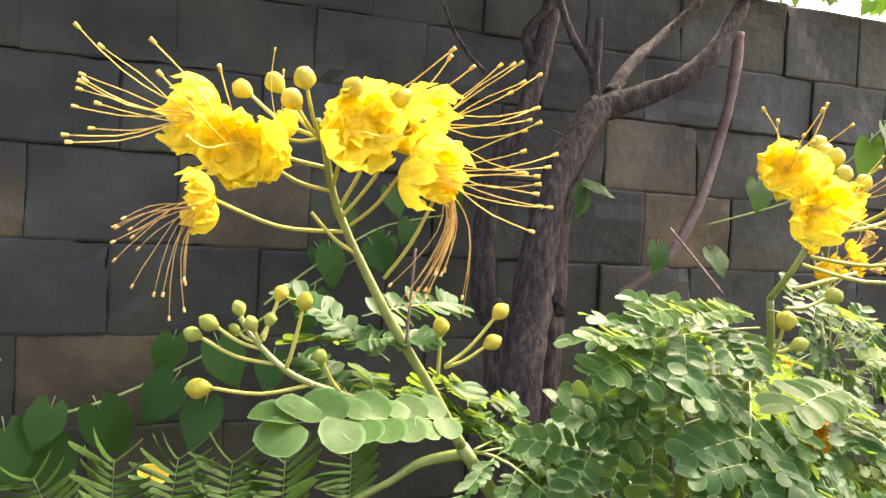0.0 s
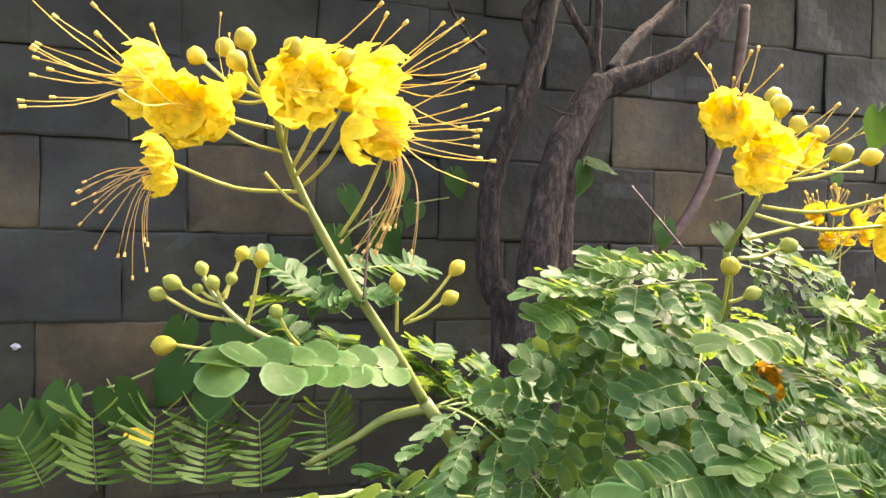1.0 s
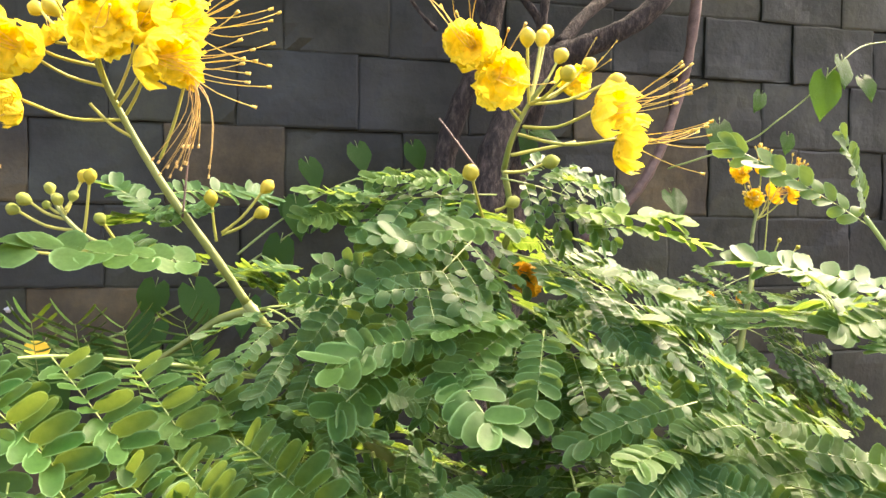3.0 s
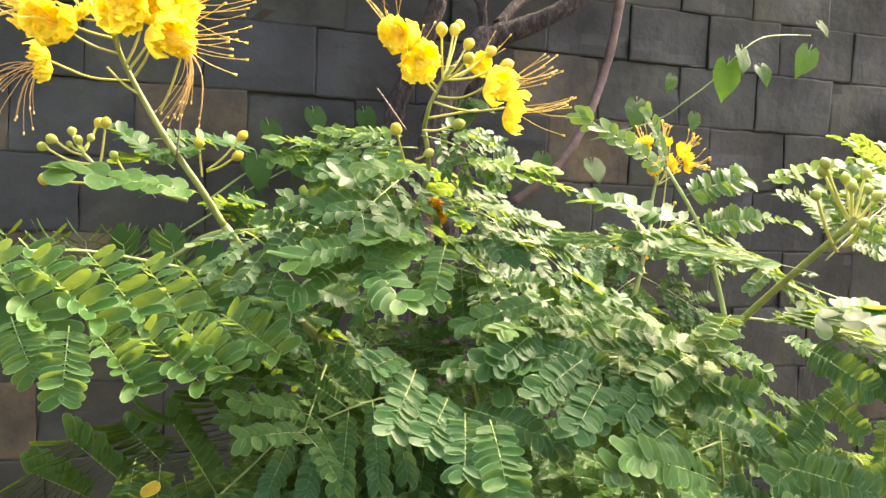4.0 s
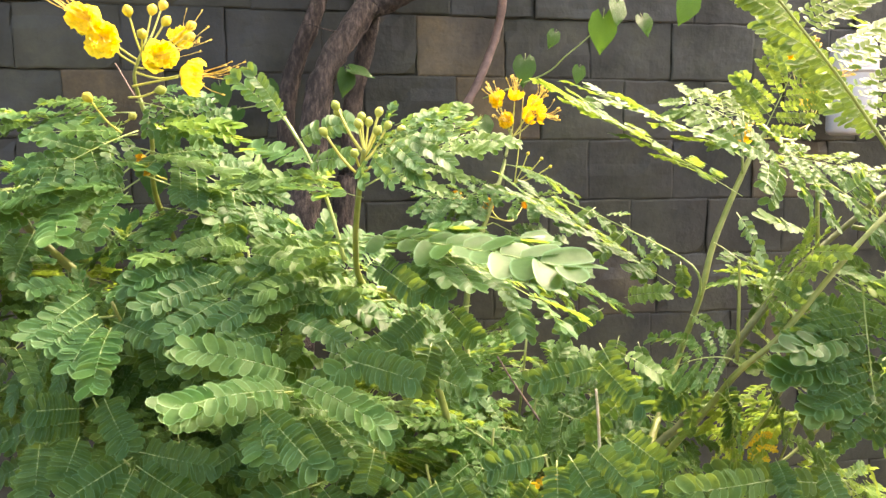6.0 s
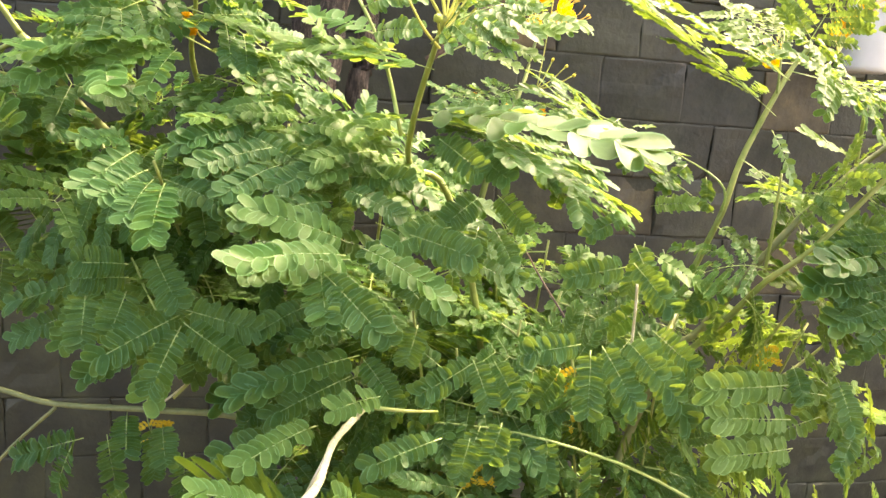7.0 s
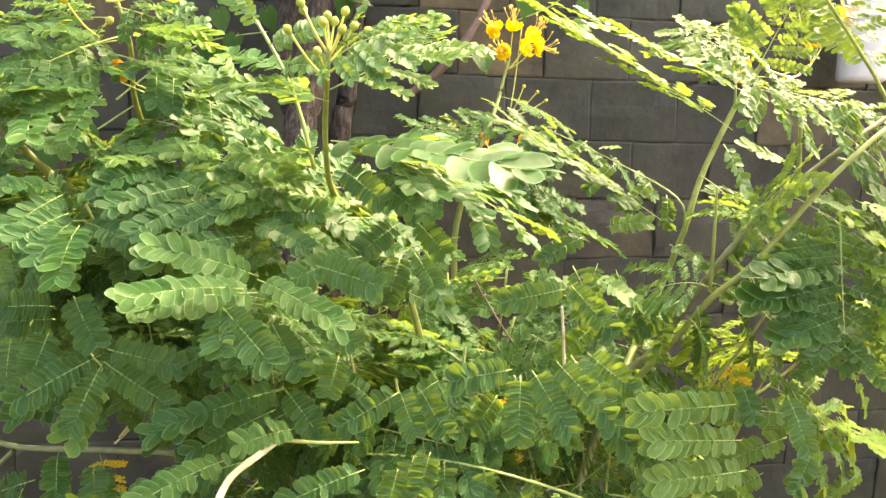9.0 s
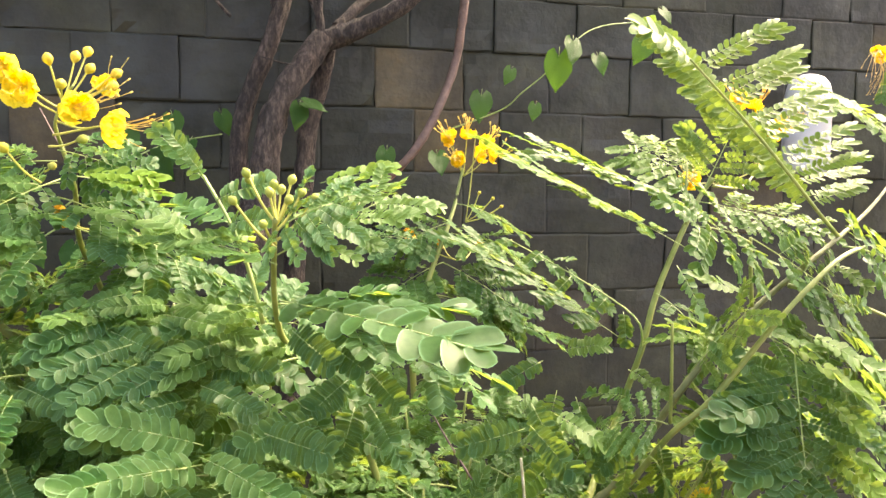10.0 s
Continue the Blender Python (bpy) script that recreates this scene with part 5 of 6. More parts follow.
for k, (a, d) in enumerate([((1.033, 0.720, 1.296), (1.061, 0.680, 1.276)), ((1.057, 0.720, 1.288), (1.088, 0.680, 1.274)), ((1.085, 0.760, 1.238), (1.050, 0.730, 1.221)), ((1.110, 0.780, 1.238), (1.133, 0.750, 1.217))]):
    leaf(shrub_c, a, d, (0.0, -1.0, 0.3), PINNAE, k + 720, 1.0)
# hanging fan below the forked stem
for k, (a, d) in enumerate([((1.213, 0.740, 1.086), (1.203, 0.700, 1.031)), ((1.225, 0.740, 1.091), (1.259, 0.700, 1.035)), ((1.251, 0.740, 1.099), (1.297, 0.700, 1.049)), ((1.269, 0.750, 1.102), (1.329, 0.700, 1.013)), ((1.291, 0.760, 1.101), (1.334, 0.730, 1.067)), ((1.206, 0.750, 1.089), (1.142, 0.720, 1.091)), ((1.290, 0.820, 1.161), (1.329, 0.780, 1.114)), ((1.287, 0.830, 1.154), (1.211, 0.800, 1.148)), ((1.199, 0.780, 1.050), (1.175, 0.750, 1.025))]):
    leaf(shrub_e, a, d, (0.0, -1.0, 0.3), PINNAE, k + 740, 1.1)
for k, (a, d) in enumerate([((1.325, 0.840, 1.166), (1.378, 0.800, 1.140))]):
    leaf(shrub_e, a, d, (0.1, -0.55, 0.85), PALEP, k + 760, 0.9)
# stacked sunny blades, in the paler leaf tone
for k, (a, d) in enumerate([((1.455, 0.740, 1.044), (1.324, 0.680, 1.064)), ((1.466, 0.740, 1.002), (1.338, 0.680, 1.034)), ((1.476, 0.740, 0.966), (1.346, 0.680, 0.988))]):
    leaf(shrub_e, a, d, (0.0, -1.0, 0.3), LIGHTP, k + 780, 0.85)
# layered dark blades at the end
for k, (a, d) in enumerate([((1.603, 0.780, 1.187), (1.466, 0.720, 1.204)), ((1.620, 0.780, 1.154), (1.454, 0.720, 1.175)), ((1.651, 0.780, 1.123), (1.489, 0.720, 1.134)), ((1.614, 0.760, 1.111), (1.579, 0.730, 1.086)), ((1.298, 0.840, 1.179), (1.327, 0.800, 1.113)), ((1.551, 0.980, 1.315), (1.593, 0.940, 1.234)), ((1.492, 0.800, 1.254), (1.519, 0.760, 1.237)), ((1.525, 0.800, 1.227), (1.575, 0.770, 1.222))]):
    leaf(shrub_e, a, d, (0.0, -0.7, 0.75), PINNAE, k + 800, 1.1)
for k, (a, d) in enumerate([((1.544, 0.800, 1.268), (1.587, 0.740, 1.255)), ((1.587, 0.760, 1.264), (1.636, 0.700, 1.237)), ((1.746, 0.840, 1.503), (1.603, 0.800, 1.544)), ((1.584, 0.860, 1.290), (1.502, 0.840, 1.325)), ((1.684, 0.840, 1.329), (1.702, 0.800, 1.310))]):
    leaf(shrub_e, a, d, (0.1, -0.35, 0.95), PALEP, k + 820, 0.9)
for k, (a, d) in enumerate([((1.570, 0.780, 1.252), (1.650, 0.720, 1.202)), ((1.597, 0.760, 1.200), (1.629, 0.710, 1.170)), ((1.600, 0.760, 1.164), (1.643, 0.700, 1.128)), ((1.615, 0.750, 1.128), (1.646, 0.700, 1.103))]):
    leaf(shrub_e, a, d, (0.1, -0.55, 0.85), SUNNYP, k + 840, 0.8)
for k, (a, d) in enumerate([((1.515, 0.740, 1.052), (1.527, 0.700, 1.001)), ((1.555, 0.740, 0.997), (1.517, 0.700, 0.957)), ((1.472, 0.760, 1.059), (1.479, 0.730, 1.029))]):
    leaf(shrub_e, a, d, (0.0, -1.0, 0.3), PINNAE, k + 860, 1.0)
for k, (a, d) in enumerate([((1.182, 0.800, 0.915), (1.195, 0.780, 1.025)), ((1.225, 0.800, 0.919), (1.172, 0.790, 1.001))]):
    leaf(shrub_c, a, d, (0.0, -1.0, 0.3), FERNY, k + 880, 1.0)
for k, (a, d) in enumerate([((1.295, 0.800, 0.921), (1.353, 0.790, 0.975)), ((1.294, 0.820, 0.939), (1.220, 0.800, 0.974))]):
    leaf(shrub_e, a, d, (0.0, -1.0, 0.3), FERNY, k + 900, 1.0)
# sunlit tiers of the bud shrub, most in the paler leaf tone
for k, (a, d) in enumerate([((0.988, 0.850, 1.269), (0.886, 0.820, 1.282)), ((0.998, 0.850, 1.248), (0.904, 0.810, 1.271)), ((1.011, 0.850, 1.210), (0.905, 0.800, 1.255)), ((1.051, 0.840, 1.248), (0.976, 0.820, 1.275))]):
    leaf(shrub_c, a, d, (0.1, -0.35, 0.95), LIGHTP, k + 920, 0.95)
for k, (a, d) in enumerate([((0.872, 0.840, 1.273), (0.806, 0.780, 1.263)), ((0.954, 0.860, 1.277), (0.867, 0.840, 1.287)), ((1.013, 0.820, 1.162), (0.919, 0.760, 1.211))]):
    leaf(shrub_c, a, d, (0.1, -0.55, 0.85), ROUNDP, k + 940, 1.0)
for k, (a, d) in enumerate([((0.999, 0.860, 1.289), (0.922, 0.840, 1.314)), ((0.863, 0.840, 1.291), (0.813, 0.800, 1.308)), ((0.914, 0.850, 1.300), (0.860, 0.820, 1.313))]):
    leaf(shrub_c, a, d, (0.1, -0.35, 0.95), LIGHTP, k + 960, 0.9)
# blades below the fork
for k, (a, d) in enumerate([((1.050, 0.850, 1.214), (1.117, 0.820, 1.197)), ((1.081, 0.850, 1.180), (1.156, 0.820, 1.159)), ((1.078, 0.820, 1.167), (1.157, 0.800, 1.142))]):
    leaf(shrub_e, a, d, (0.1, -0.55, 0.85), PINNAE, k + 980, 1.0)
for k, (a, d) in enumerate([((1.061, 0.860, 1.265), (1.091, 0.820, 1.262)), ((1.165, 0.900, 1.268), (1.191, 0.860, 1.262))]):
    leaf(shrub_e, a, d, (0.1, -0.55, 0.85), ROUNDP, k + 1000, 0.9)
# sunlit top of the second shrub, the sun put into the paler leaf tone
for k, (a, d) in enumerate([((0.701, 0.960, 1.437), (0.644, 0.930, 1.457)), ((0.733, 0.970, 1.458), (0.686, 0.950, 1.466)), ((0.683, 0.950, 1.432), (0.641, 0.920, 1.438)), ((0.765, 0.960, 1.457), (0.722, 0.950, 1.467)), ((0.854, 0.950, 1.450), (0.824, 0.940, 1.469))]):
    leaf(shrub_b, a, d, (0.1, -0.35, 0.95), LIGHTP, k + 1020, 0.9)
for k, (a, d) in enumerate([((0.724, 0.868, 1.356), (0.655, 0.862, 1.366))]):
    leaf(shrub_b, a, d, (0.1, -0.55, 0.85), ROUNDP, k + 1040, 1.2)
# dark blades under the swept leaf
for k, (a, d) in enumerate([((0.539, 1.130, 1.089), (0.535, 1.100, 1.012)), ((0.581, 1.120, 1.110), (0.598, 1.100, 1.055)), ((0.500, 1.140, 1.065), (0.489, 1.110, 1.003)), ((0.626, 1.100, 1.133), (0.634, 1.080, 1.077)), ((0.564, 1.130, 1.074), (0.582, 1.100, 1.010)), ((0.668, 1.080, 1.152), (0.678, 1.060, 1.086)), ((0.512, 1.140, 1.094), (0.503, 1.120, 1.042)), ((0.604, 1.120, 1.069), (0.616, 1.100, 1.016))]):
    leaf(shrub_a, a, d, (0.0, -1.0, 0.3), PINNAE, k + 1060, 1.2)
# arching leaf over the wall gap
for k, (a, d) in enumerate([((1.469, 1.309, 1.300), (1.517, 1.279, 1.258)), ((1.491, 1.230, 1.285), (1.531, 1.200, 1.236)), ((1.505, 1.167, 1.266), (1.541, 1.137, 1.229)), ((1.473, 1.293, 1.306), (1.409, 1.263, 1.273)), ((1.495, 1.214, 1.272), (1.438, 1.184, 1.237)), ((1.513, 1.119, 1.249), (1.462, 1.089, 1.217)), ((1.519, 1.072, 1.236), (1.517, 1.042, 1.194)), ((1.444, 1.380, 1.320), (1.378, 1.350, 1.302)), ((1.483, 1.261, 1.293), (1.500, 1.231, 1.308))]):
    leaf(shrub_e, a, d, (0.1, -0.55, 0.85), PINNAE, k + 1080, 0.9)
for k, (a, d) in enumerate([((1.407, 1.400, 1.195), (1.452, 1.380, 1.160)), ((1.465, 1.420, 1.166), (1.575, 1.400, 1.113))]):
    leaf(shrub_d, a, d, (0.1, -0.55, 0.85), ROUNDP, k + 1100, 0.7)


# ---- tree by the wall ----
tree = thing("tree", "bare brown forked tree trunk beside the stone wall", "tree", (0.98, 1.72, 0))


def limb(name, pts, r0, r1, label=""):
    line = curve_points([Vector(q) - Vector((0.98, 1.72, 0)) for q in pts], 6)
    v, f = tube(line, 0.82 * r0, 0.88 * r1, 14, 0.22, 0, 0.07)
    part(name, mesh_of(name, v, f, [BARK]), tree, label)


limb("trunk", [(0.96, 1.72, -0.05), (0.943, 1.694, 0.639), (0.968, 1.719, 1.246), (0.989, 1.738, 1.378), (1.003, 1.742, 1.502), (1.033, 1.757, 1.598), (1.083, 1.779, 1.678), (1.127, 1.792, 1.741)], 0.046, 0.030)
limb("branch", [(1.119, 1.803, 1.732), (1.177, 1.798, 1.752), (1.224, 1.782, 1.770), (1.279, 1.762, 1.799), (1.328, 1.755, 1.837), (1.369, 1.762, 1.889), (1.409, 1.767, 1.958)], 0.030, 0.017)
limb("branch", [(1.159, 1.806, 1.766), (1.229, 1.851, 1.840), (1.323, 1.895, 1.913), (1.407, 1.904, 1.991), (1.479, 1.927, 2.086)], 0.016, 0.010)
limb("branch", [(1.124, 1.796, 1.731), (1.116, 1.796, 1.799), (1.083, 1.797, 1.843), (1.058, 1.800, 1.888), (1.044, 1.821, 1.961)], 0.012, 0.006)
limb("stub", [(1.117, 1.793, 1.779), (1.122, 1.795, 1.836), (1.127, 1.801, 1.899)], 0.010, 0.007, label="cut-off branch stub")
limb("trunk", [(0.90, 1.80, -0.05), (0.963, 1.814, 1.224), (0.945, 1.837, 1.366), (0.938, 1.842, 1.497), (0.960, 1.857, 1.608), (1.001, 1.846, 1.707), (1.033, 1.854, 1.801), (1.059, 1.873, 1.897), (1.077, 1.887, 1.986)], 0.028, 0.020)
limb("branch", [(1.033, 1.854, 1.801), (1.012, 1.867, 1.869), (1.051, 1.861, 1.923), (1.080, 1.869, 1.971)], 0.012, 0.008)
limb("trunk", [(1.0, 1.80, -0.05), (1.060, 1.813, 1.222), (1.080, 1.834, 1.367), (1.088, 1.851, 1.493), (1.105, 1.856, 1.586), (1.130, 1.845, 1.668), (1.139, 1.828, 1.722)], 0.030, 0.022)
limb("twig", [(1.083, 1.779, 1.678), (1.045, 1.760, 1.676), (0.993, 1.740, 1.686)], 0.003, 0.0015)
limb("twig", [(0.925, 1.839, 1.787), (0.897, 1.856, 1.820), (0.868, 1.868, 1.867), (0.854, 1.881, 1.913)], 0.005, 0.003)


def heart_mesh(seed):
    """A heart-shaped leaf from its stalk along +x, drooping to a long point."""
    random.seed(seed)
    verts, faces = [], []
    rows = ((-0.08, 0.30), (0.02, 0.62), (0.2, 0.80), (0.4, 0.78), (0.6, 0.58), (0.78, 0.32), (0.9, 0.12), (1.0, 0.015))
    bend, cup = random.uniform(0.1, 0.35), random.uniform(0.05, 0.3)
    for t, w in rows:
        for u in (-1, -0.5, 0, 0.5, 1):
            x = t - (0.12 * (abs(u) > 0.3) if t < 0.1 else 0) * abs(u) + 0.1 * (1 - abs(u)) * (t < 0)
            verts.append((x, 0.5 * w * u, cup * abs(u) * w * 0.4 - bend * max(t, 0) ** 2 + 0.03 * math.sin(9 * t + 3 * u)))
    for i in range(len(rows) - 1):
        for j in range(4):
            a = i * 5 + j
            faces.append((a, a + 5, a + 6, a + 1))
    v, f = tube([Vector((-0.22, 0, 0.04)), Vector((-0.1, 0, 0.04)), Vector((0.05, 0, 0))], 0.010, 0.009, 5, 0, len(verts))
    slots = [0] * len(faces) + [1] * len(f)
    return mesh_of("leaf", verts + v, faces + f, [HEART, RACHIS], slots)


HEARTS = [heart_mesh(200 + k) for k in range(5)]


def heart(parent, p, size, seed, way=None, up=None):
    r = random.Random(seed)
    d = Vector(way or (r.uniform(-0.5, 0.5), r.uniform(-0.6, 0.1), r.uniform(-1, -0.4))).normalized()
    z = Vector(up or (r.uniform(-0.3, 0.4), -1, r.uniform(0.1, 0.8)))
    z = (z - d * z.dot(d)).normalized()
    m = Matrix((d, z.cross(d), z)).transposed().to_4x4()
    m.translation = Vector(p) - d * size * 0.4
    part("leaf", HEARTS[seed % 5], parent, "", m @ Matrix.Scale(size, 4))


def overhang():
    """Small leaves of the tree's crown that hang over the wall's top."""
    r = random.Random(77)
    limb("branch", [(1.409, 1.767, 1.958), (1.767, 1.783, 2.133), (2.064, 1.898, 2.162), (2.414, 1.996, 2.183)], 0.014, 0.006)
    o = Vector((0.98, 1.72, 0))
    for k in range(260):
        x = r.uniform(1.3, 2.6)
        if 1.86 < x < 1.97 and r.random() < 0.6:
            continue
        p = Vector((x, r.uniform(1.72, 2.15), 2.10 + abs(r.gauss(0, 0.09)) - 0.04 * r.random()))
        heart(tree, p - o, r.uniform(0.035, 0.06), 500 + k)


overhang()


def shade_leaves_mesh():
    """Unseen leafy top added over the tree to shade the wall: many small heart leaves on thin twigs."""
    r = random.Random(31)
    verts, faces = [], []
    rows = ((0.0, 0.34), (0.25, 0.42), (0.6, 0.26), (1.0, 0.02))
    for k in range(3600):
        hub = Vector((r.gauss(0.35, 0.5), r.uniform(1.55, 2.4), r.uniform(2.2, 2.75)))
        d = Vector((r.uniform(-1, 1), r.uniform(-1, 1), r.uniform(-0.8, 0.2))).normalized()
        n = Vector((r.uniform(-0.6, 0.6), r.uniform(-0.6, 0.6), 1))
        side = d.cross(n).normalized()
        size, s = r.uniform(0.05, 0.09), len(verts)
        for t, w in rows:
            c = hub + d * (size * t) - Vector((0, 0, 0.25 * size * t * t))
            verts.extend((c + side * (w * size), c - Vector((0, 0, 0.08 * w * size)), c - side * (w * size)))
        for i in range(3):
            a = s + 3 * i
            faces.extend(((a, a + 1, a + 4, a + 3), (a + 1, a + 2, a + 5, a + 4)))
    o = Vector((0.98, 1.72, 0))
    return mesh_of("crown", [v - o for v in verts], faces, [HEART])


# Stays out of view; added only to keep sky light off the wall's left.
part("crown", shade_leaves_mesh(), tree, "unseen crown of small leaves added to shade the wall")
# Limbs up to the added leaves.
for pts in ([(1.071, 1.87, 1.98), (0.95, 1.9, 2.25), (0.6, 1.95, 2.45), (0.2, 2.0, 2.55)], [(1.035, 1.8, 1.95), (1.0, 1.78, 2.2), (0.8, 1.75, 2.5), (0.5, 1.8, 2.65)], [(1.40, 1.75, 1.96), (1.3, 1.85, 2.3), (1.1, 1.9, 2.6)]):
    limb("branch", pts, 0.016, 0.005)

# climber low on the wall
vine_a = thing("climbing_vine", "climbing vine with glossy green heart-shaped leaves on the wall", "vine", group="vines on the wall")
stem("vine_stem", [(0.123, 1.885, 1.142), (0.233, 1.792, 1.200), (0.290, 1.857, 1.201), (0.367, 1.893, 1.224), (0.474, 1.918, 1.275), (0.578, 1.928, 1.344), (0.668, 1.944, 1.406), (0.804, 1.947, 1.484)], 0.003, 0.0015, RACHIS, vine_a, 6)
stem("vine_stem", [(0.561, 1.880, 1.363), (0.631, 1.887, 1.421), (0.705, 1.890, 1.471), (0.781, 1.922, 1.508), (0.896, 1.949, 1.532)], 0.0022, 0.0013, RACHIS, vine_a, 6)
for k, (p, s) in enumerate([((0.502, 1.834, 1.275), 0.085), ((0.403, 1.834, 1.217), 0.088), ((0.334, 1.822, 1.176), 0.095), ((0.248, 1.784, 1.194), 0.07), ((0.464, 1.854, 1.176), 0.085), ((0.207, 1.777, 1.156), 0.09), ((0.257, 1.810, 1.129), 0.10), ((0.574, 1.855, 1.256), 0.07), ((0.411, 1.878, 1.281), 0.07), ((0.636, 1.882, 1.346), 0.07)]):
    heart(vine_a, p, s, k)
for k, (p, s) in enumerate([((0.669, 1.896, 1.438), 0.07), ((0.760, 1.901, 1.459), 0.07), ((0.698, 1.895, 1.517), 0.06), ((0.763, 1.885, 1.451), 0.075), ((0.672, 1.865, 1.432), 0.075), ((0.632, 1.857, 1.359), 0.075), ((0.791, 1.919, 1.552), 0.06), ((0.903, 1.922, 1.558), 0.055), ((0.815, 1.913, 1.499), 0.055)]):
    heart(vine_a, p, s, k + 20)

vine_b = thing("climbing_vine", "reddish-brown vine stem hanging from the tree with heart-shaped leaves", "vine", group="vines on the wall")
stem("vine_stem", [(1.470, 1.846, 1.928), (1.463, 1.844, 1.852), (1.455, 1.849, 1.775), (1.443, 1.860, 1.699), (1.406, 1.847, 1.605), (1.354, 1.839, 1.512), (1.295, 1.840, 1.445), (1.230, 1.858, 1.392)], 0.0105, 0.0095, BARK_RED, vine_b, 9, 5, 0.2, 0.12)
stem("vine_twig", [(1.400, 1.826, 1.538), (1.528, 1.761, 1.587), (1.570, 1.723, 1.626), (1.624, 1.705, 1.673), (1.675, 1.683, 1.735), (1.752, 1.700, 1.779), (1.896, 1.730, 1.801)], 0.0018, 0.001, RACHIS, vine_b, 6)
for k, (p, s) in enumerate([((1.637, 1.675, 1.672), 0.10), ((1.667, 1.662, 1.715), 0.075), ((1.746, 1.691, 1.696), 0.06), ((1.841, 1.681, 1.729), 0.085), ((1.490, 1.786, 1.601), 0.085), ((1.605, 1.736, 1.586), 0.05), ((1.918, 1.716, 1.815), 0.05), ((1.265, 1.785, 1.473), 0.07), ((1.389, 1.774, 1.468), 0.075), ((1.544, 1.740, 1.666), 0.05)]):
    heart(vine_b, p, 0.82 * s, k + 40)
heart(tree, Vector((1.102, 1.728, 1.586)) - Vector((0.98, 1.72, 0)), 0.055, 61, (1, -0.2, -0.3), (0.2, -0.6, 0.8))
heart(tree, Vector((1.070, 1.731, 1.564)) - Vector((0.98, 1.72, 0)), 0.055, 62, (-0.1, -0.3, -1))


# ---- white pipe on the wall ----
def post():
    verts, faces, k = [], [], 20
    prof = [(0.002, 1.450), (0.05, 1.452), (0.060, 1.458), (0.062, 1.47), (0.062, 1.635), (0.060, 1.668), (0.053, 1.695), (0.040, 1.711), (0.02, 1.720), (0.0015, 1.723)]
    for r, z in prof:
        for j in range(k):
            a = 6.2832 * j / k
            verts.append((r * math.cos(a), r * math.sin(a), z - 1.450))
    for i in range(len(prof) - 1):
        for j in range(k):
            a, b = i * k + j, i * k + (j + 1) % k
            faces.append((a, b, b + k, a + k))
    t = thing("wall_pipe", "white round-topped plastic pipe fixed against the stone wall", "pipe", (2.455, 1.905, 1.450))
    part("pipe", mesh_of("pipe", verts, faces, [WHITE]), t)
    line = [Vector((0.063 * math.cos(6.2832 * j / 24), 0.063 * math.sin(6.2832 * j / 24), 0.17)) for j in range(25)]
    v, f = tube(line, 0.005, 0.005, 6)
    part("collar", mesh_of("collar", v, f, [WHITE]), t)


post()


# ---- wall ----
COURSES = [0.0, 0.16, 0.322, 0.484, 0.645, 0.800, 0.966, 1.132, 1.288, 1.450, 1.611, 1.764, 1.902, 2.07]
# upright joints of each course, in its seen stretch
JOINTS = {5: (1.20, 1.44, 1.681, 1.926, 2.17, 2.281, 2.52),
          6: (1.23, 1.47, 1.708, 1.941, 2.19, 2.436, 2.68),
          7: (0.169, 0.41, 0.65, 0.89, 1.13, 1.37, 1.621, 1.857, 2.09, 2.326, 2.57),
          8: (0.07, 0.307, 0.560, 0.80, 1.03, 1.27, 1.50, 1.735, 1.980, 2.225, 2.46),
          9: (0.175, 0.417, 0.647, 0.890, 1.130, 1.37, 1.601, 1.834, 2.072, 2.31, 2.55),
          10: (0.075, 0.318, 0.556, 0.795, 1.03, 1.268, 1.502, 1.737, 1.968, 2.215, 2.45),
          11: (0.160, 0.403, 0.646, 0.860, 1.11, 1.357, 1.582, 1.812, 2.032, 2.275, 2.528, 2.734),
          12: (0.02, 0.26, 0.51, 0.75, 0.98, 1.21, 1.442, 1.724, 1.942, 2.19, 2.43)}
# stones of another colour, by course and left joint
RUSTY = {(6, 1.708), (9, 0.417), (9, -0.065), (8, 2.225), (7, 0.169), (9, 1.37), (11, 2.734), (5, 2.281)}
BLUISH = {(10, 1.968), (8, 0.07), (11, 1.582), (11, 2.275), (8, 1.980), (10, 0.556), (11, 1.357), (10, 0.075), (9, 0.175), (7, 1.857)}
wall = new("wall_north", mesh_of("wall_north", [(x, y, z) for x in (-2.2, 5.2) for y in (2.008, 2.22) for z in (-0.1, 2.065)],
           [(0, 1, 3, 2), (4, 6, 7, 5), (0, 4, 5, 1), (2, 3, 7, 6), (1, 5, 7, 3), (0, 2, 6, 4)], [MORTAR], smooth=False))
tagged(wall, "dark grey-brown wall of rough squared stone blocks", "wall", kind="structure")


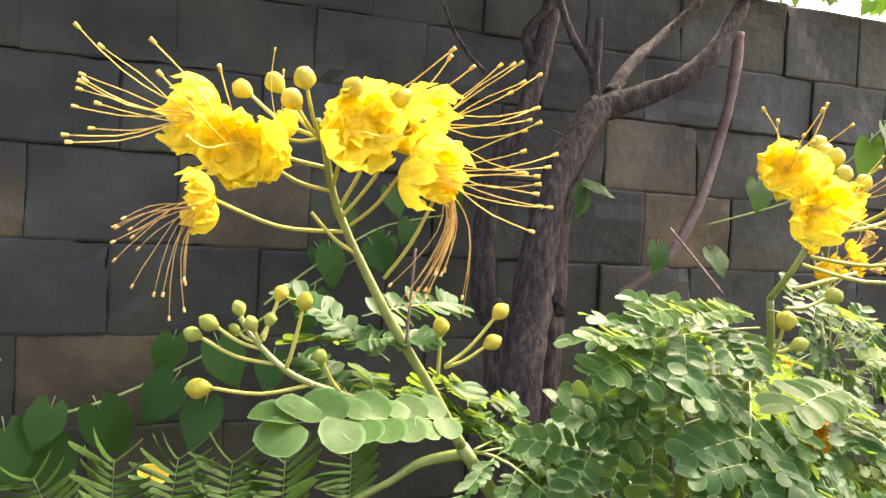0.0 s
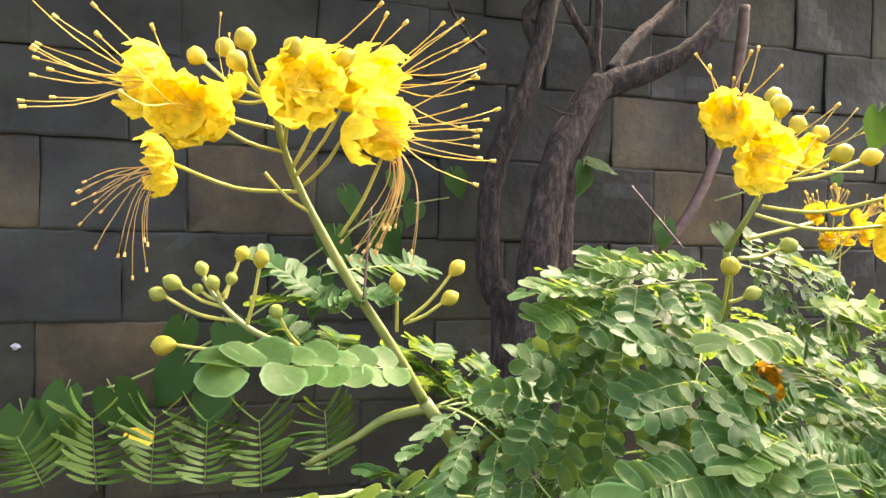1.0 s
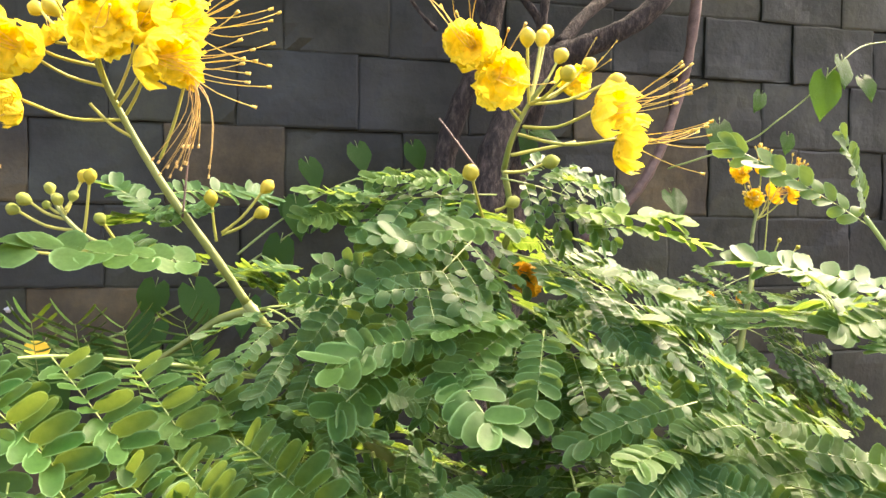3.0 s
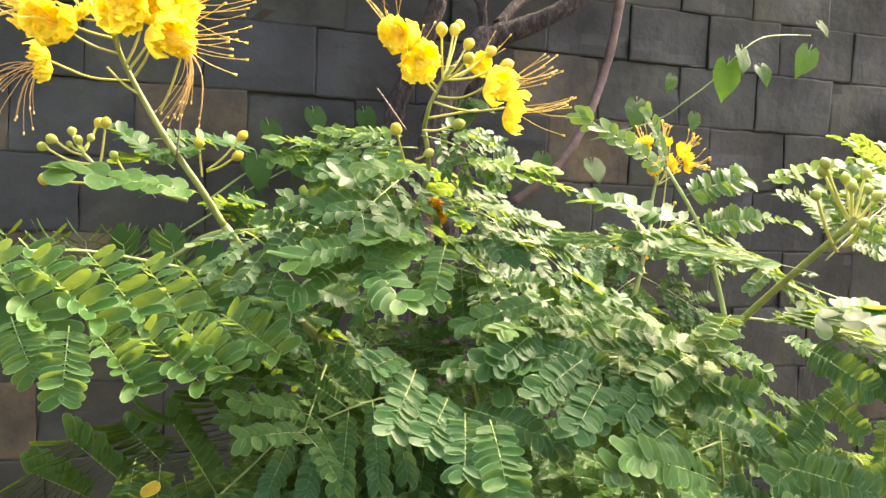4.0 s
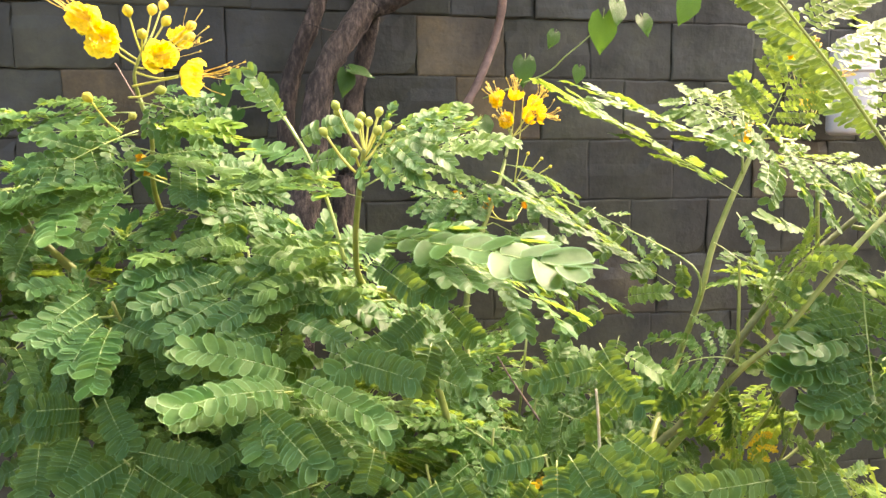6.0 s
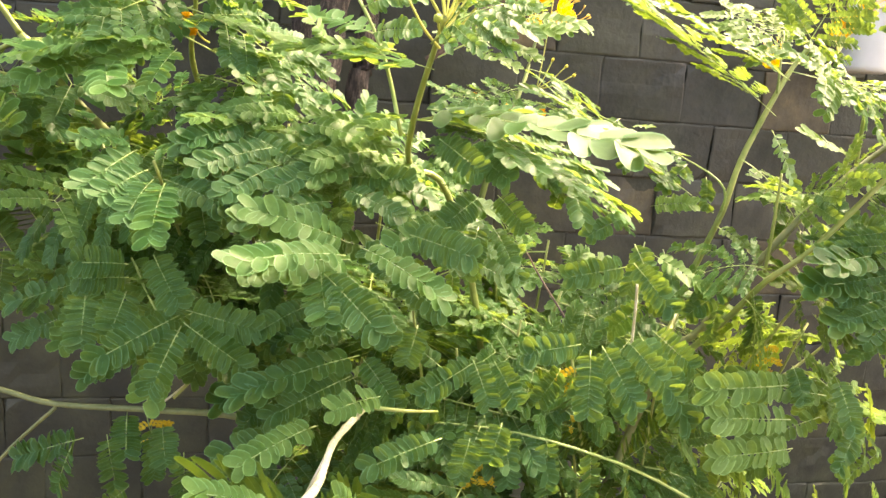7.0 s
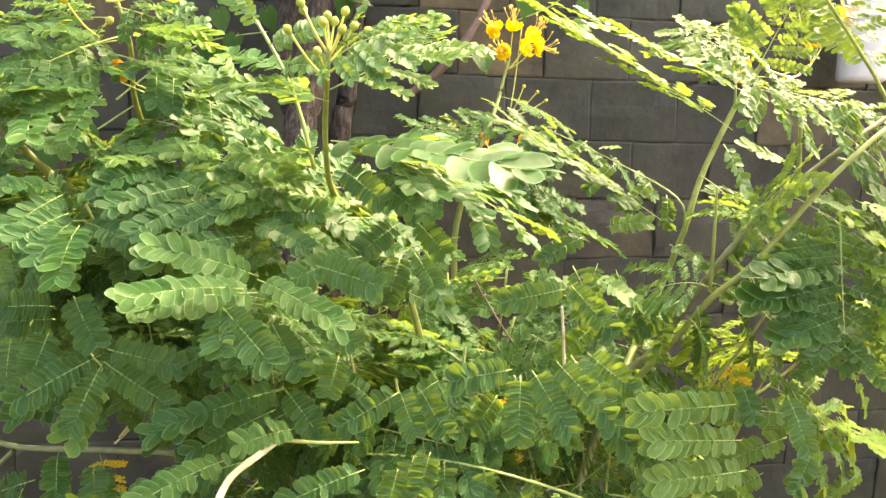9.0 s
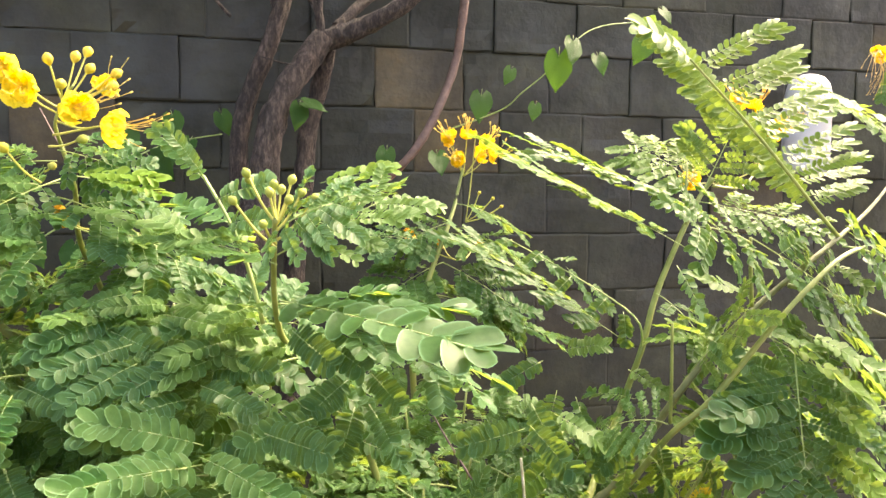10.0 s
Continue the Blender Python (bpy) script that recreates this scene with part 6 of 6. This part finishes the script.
def stone_mesh(seed, w, h, mat):
    """A squared slate block with chipped arrises and a split, stepped front."""
    r = random.Random(seed)
    verts, faces = [], []
    us, vs = (0, 0.02, 0.14, 0.27, 0.4, 0.5, 0.6, 0.73, 0.86, 0.98, 1), (0, 0.03, 0.2, 0.4, 0.6, 0.8, 0.97, 1)
    nx, nz = len(us), len(vs)
    off = Vector((r.uniform(0, 90), r.uniform(0, 90), 0))
    tilt, lean2 = r.uniform(-0.006, 0.006), r.uniform(-0.006, 0.006)
    ca, split, ledge = r.uniform(-1.2, 1.2), r.uniform(-0.35, 0.35), r.choice((0, 0, 0.0025, 0.004))
    chip = r.randrange(8)
    for i, u in enumerate(us):
        for j, v in enumerate(vs):
            edge = i in (0, nx - 1) or j in (0, nz - 1)
            x, z = (u - 0.5) * w, (v - 0.5) * h
            q = Vector((x * 9, z * 9, 0)) + off
            d = 0.003 * noise.noise(q) + 0.0015 * noise.noise(q * 3.5) + tilt * (u - 0.5) + lean2 * (v - 0.5)
            if (u - 0.5) * math.sin(ca) + (v - 0.5) * math.cos(ca) > split + 0.06 * noise.noise(q * 2):
                d -= ledge
            x += 0.0028 * noise.noise(Vector((z * 30, x * 3, seed)))
            z += 0.0028 * noise.noise(Vector((x * 25, z * 3, seed + 9)))
            cu, cv = (u if chip & 1 else 1 - u) * w, (v if chip & 2 else 1 - v) * h
            if chip & 4 and cu + cv < 0.035:
                d -= 0.006
            verts.append((x, (-0.0002 if edge else -0.0015) - d, z))
    for i in range(nx - 1):
        for j in range(nz - 1):
            a = i * nz + j
            faces.append((a, a + nz, a + nz + 1, a + 1))
    rim = [i * nz for i in range(nx)] + [(nx - 1) * nz + j for j in range(1, nz)] + [i * nz + nz - 1 for i in range(nx - 2, -1, -1)] + list(range(nz - 2, 0, -1))
    s = len(verts)
    for i in rim:
        verts.append((verts[i][0], 0.05, verts[i][2]))
    for k in range(len(rim)):
        k2 = (k + 1) % len(rim)
        faces.append((rim[k], s + k, s + k2, rim[k2]))
    return mesh_of("stone", verts, faces, [mat], smooth=False)


def lay_stones():
    r = random.Random(5)
    count = 0
    for c in range(len(COURSES) - 1):
        z0, z1 = COURSES[c], COURSES[c + 1]
        joints = list(JOINTS.get(c, (1.2 + 0.12 * (c % 2),)))
        while joints[0] > -2.1:
            joints.insert(0, round(joints[0] - 0.24 * r.uniform(0.93, 1.06), 3) if joints[0] != 0.175 else -0.065)
        while joints[-1] < 5.0:
            joints.append(joints[-1] + 0.24 * r.uniform(0.93, 1.06))
        for a, b in zip(joints, joints[1:]):
            gap = r.uniform(0.0006, 0.0018)
            mat = STONE_RUST if (c, a) in RUSTY else STONE_BLUE if (c, a) in BLUISH else STONE_RUST if r.random() < 0.05 else STONE
            sag = -0.008 * (0.5 * (a + b) - 1.0)
            ob = part("stone", stone_mesh(count, b - a - gap, z1 - z0 - gap, mat), wall)
            ob.location = ((a + b) / 2, 2.0 + r.uniform(-0.003, 0.003), (z0 + z1) / 2 + sag)
            count += 1


lay_stones()


# small pale patch on the stones
def smudge():
    r = random.Random(9)
    ring = [(0.008 * r.uniform(0.5, 1.2) * math.cos(0.449 * j), -0.002, 0.006 * r.uniform(0.5, 1.2) * math.sin(0.449 * j)) for j in range(14)]
    back = [(1.1 * x, 0.003, 1.1 * z) for x, y, z in ring]
    faces = [tuple(range(14))[::-1]] + [(j, (j + 1) % 14, 14 + (j + 1) % 14, 14 + j) for j in range(14)]
    ob = part("whitish_patch", mesh_of("whitish_patch", ring + back, faces, [WHITE]), wall, "small whitish patch")
    ob.location = (0.142, 1.991, 1.255)


smudge()
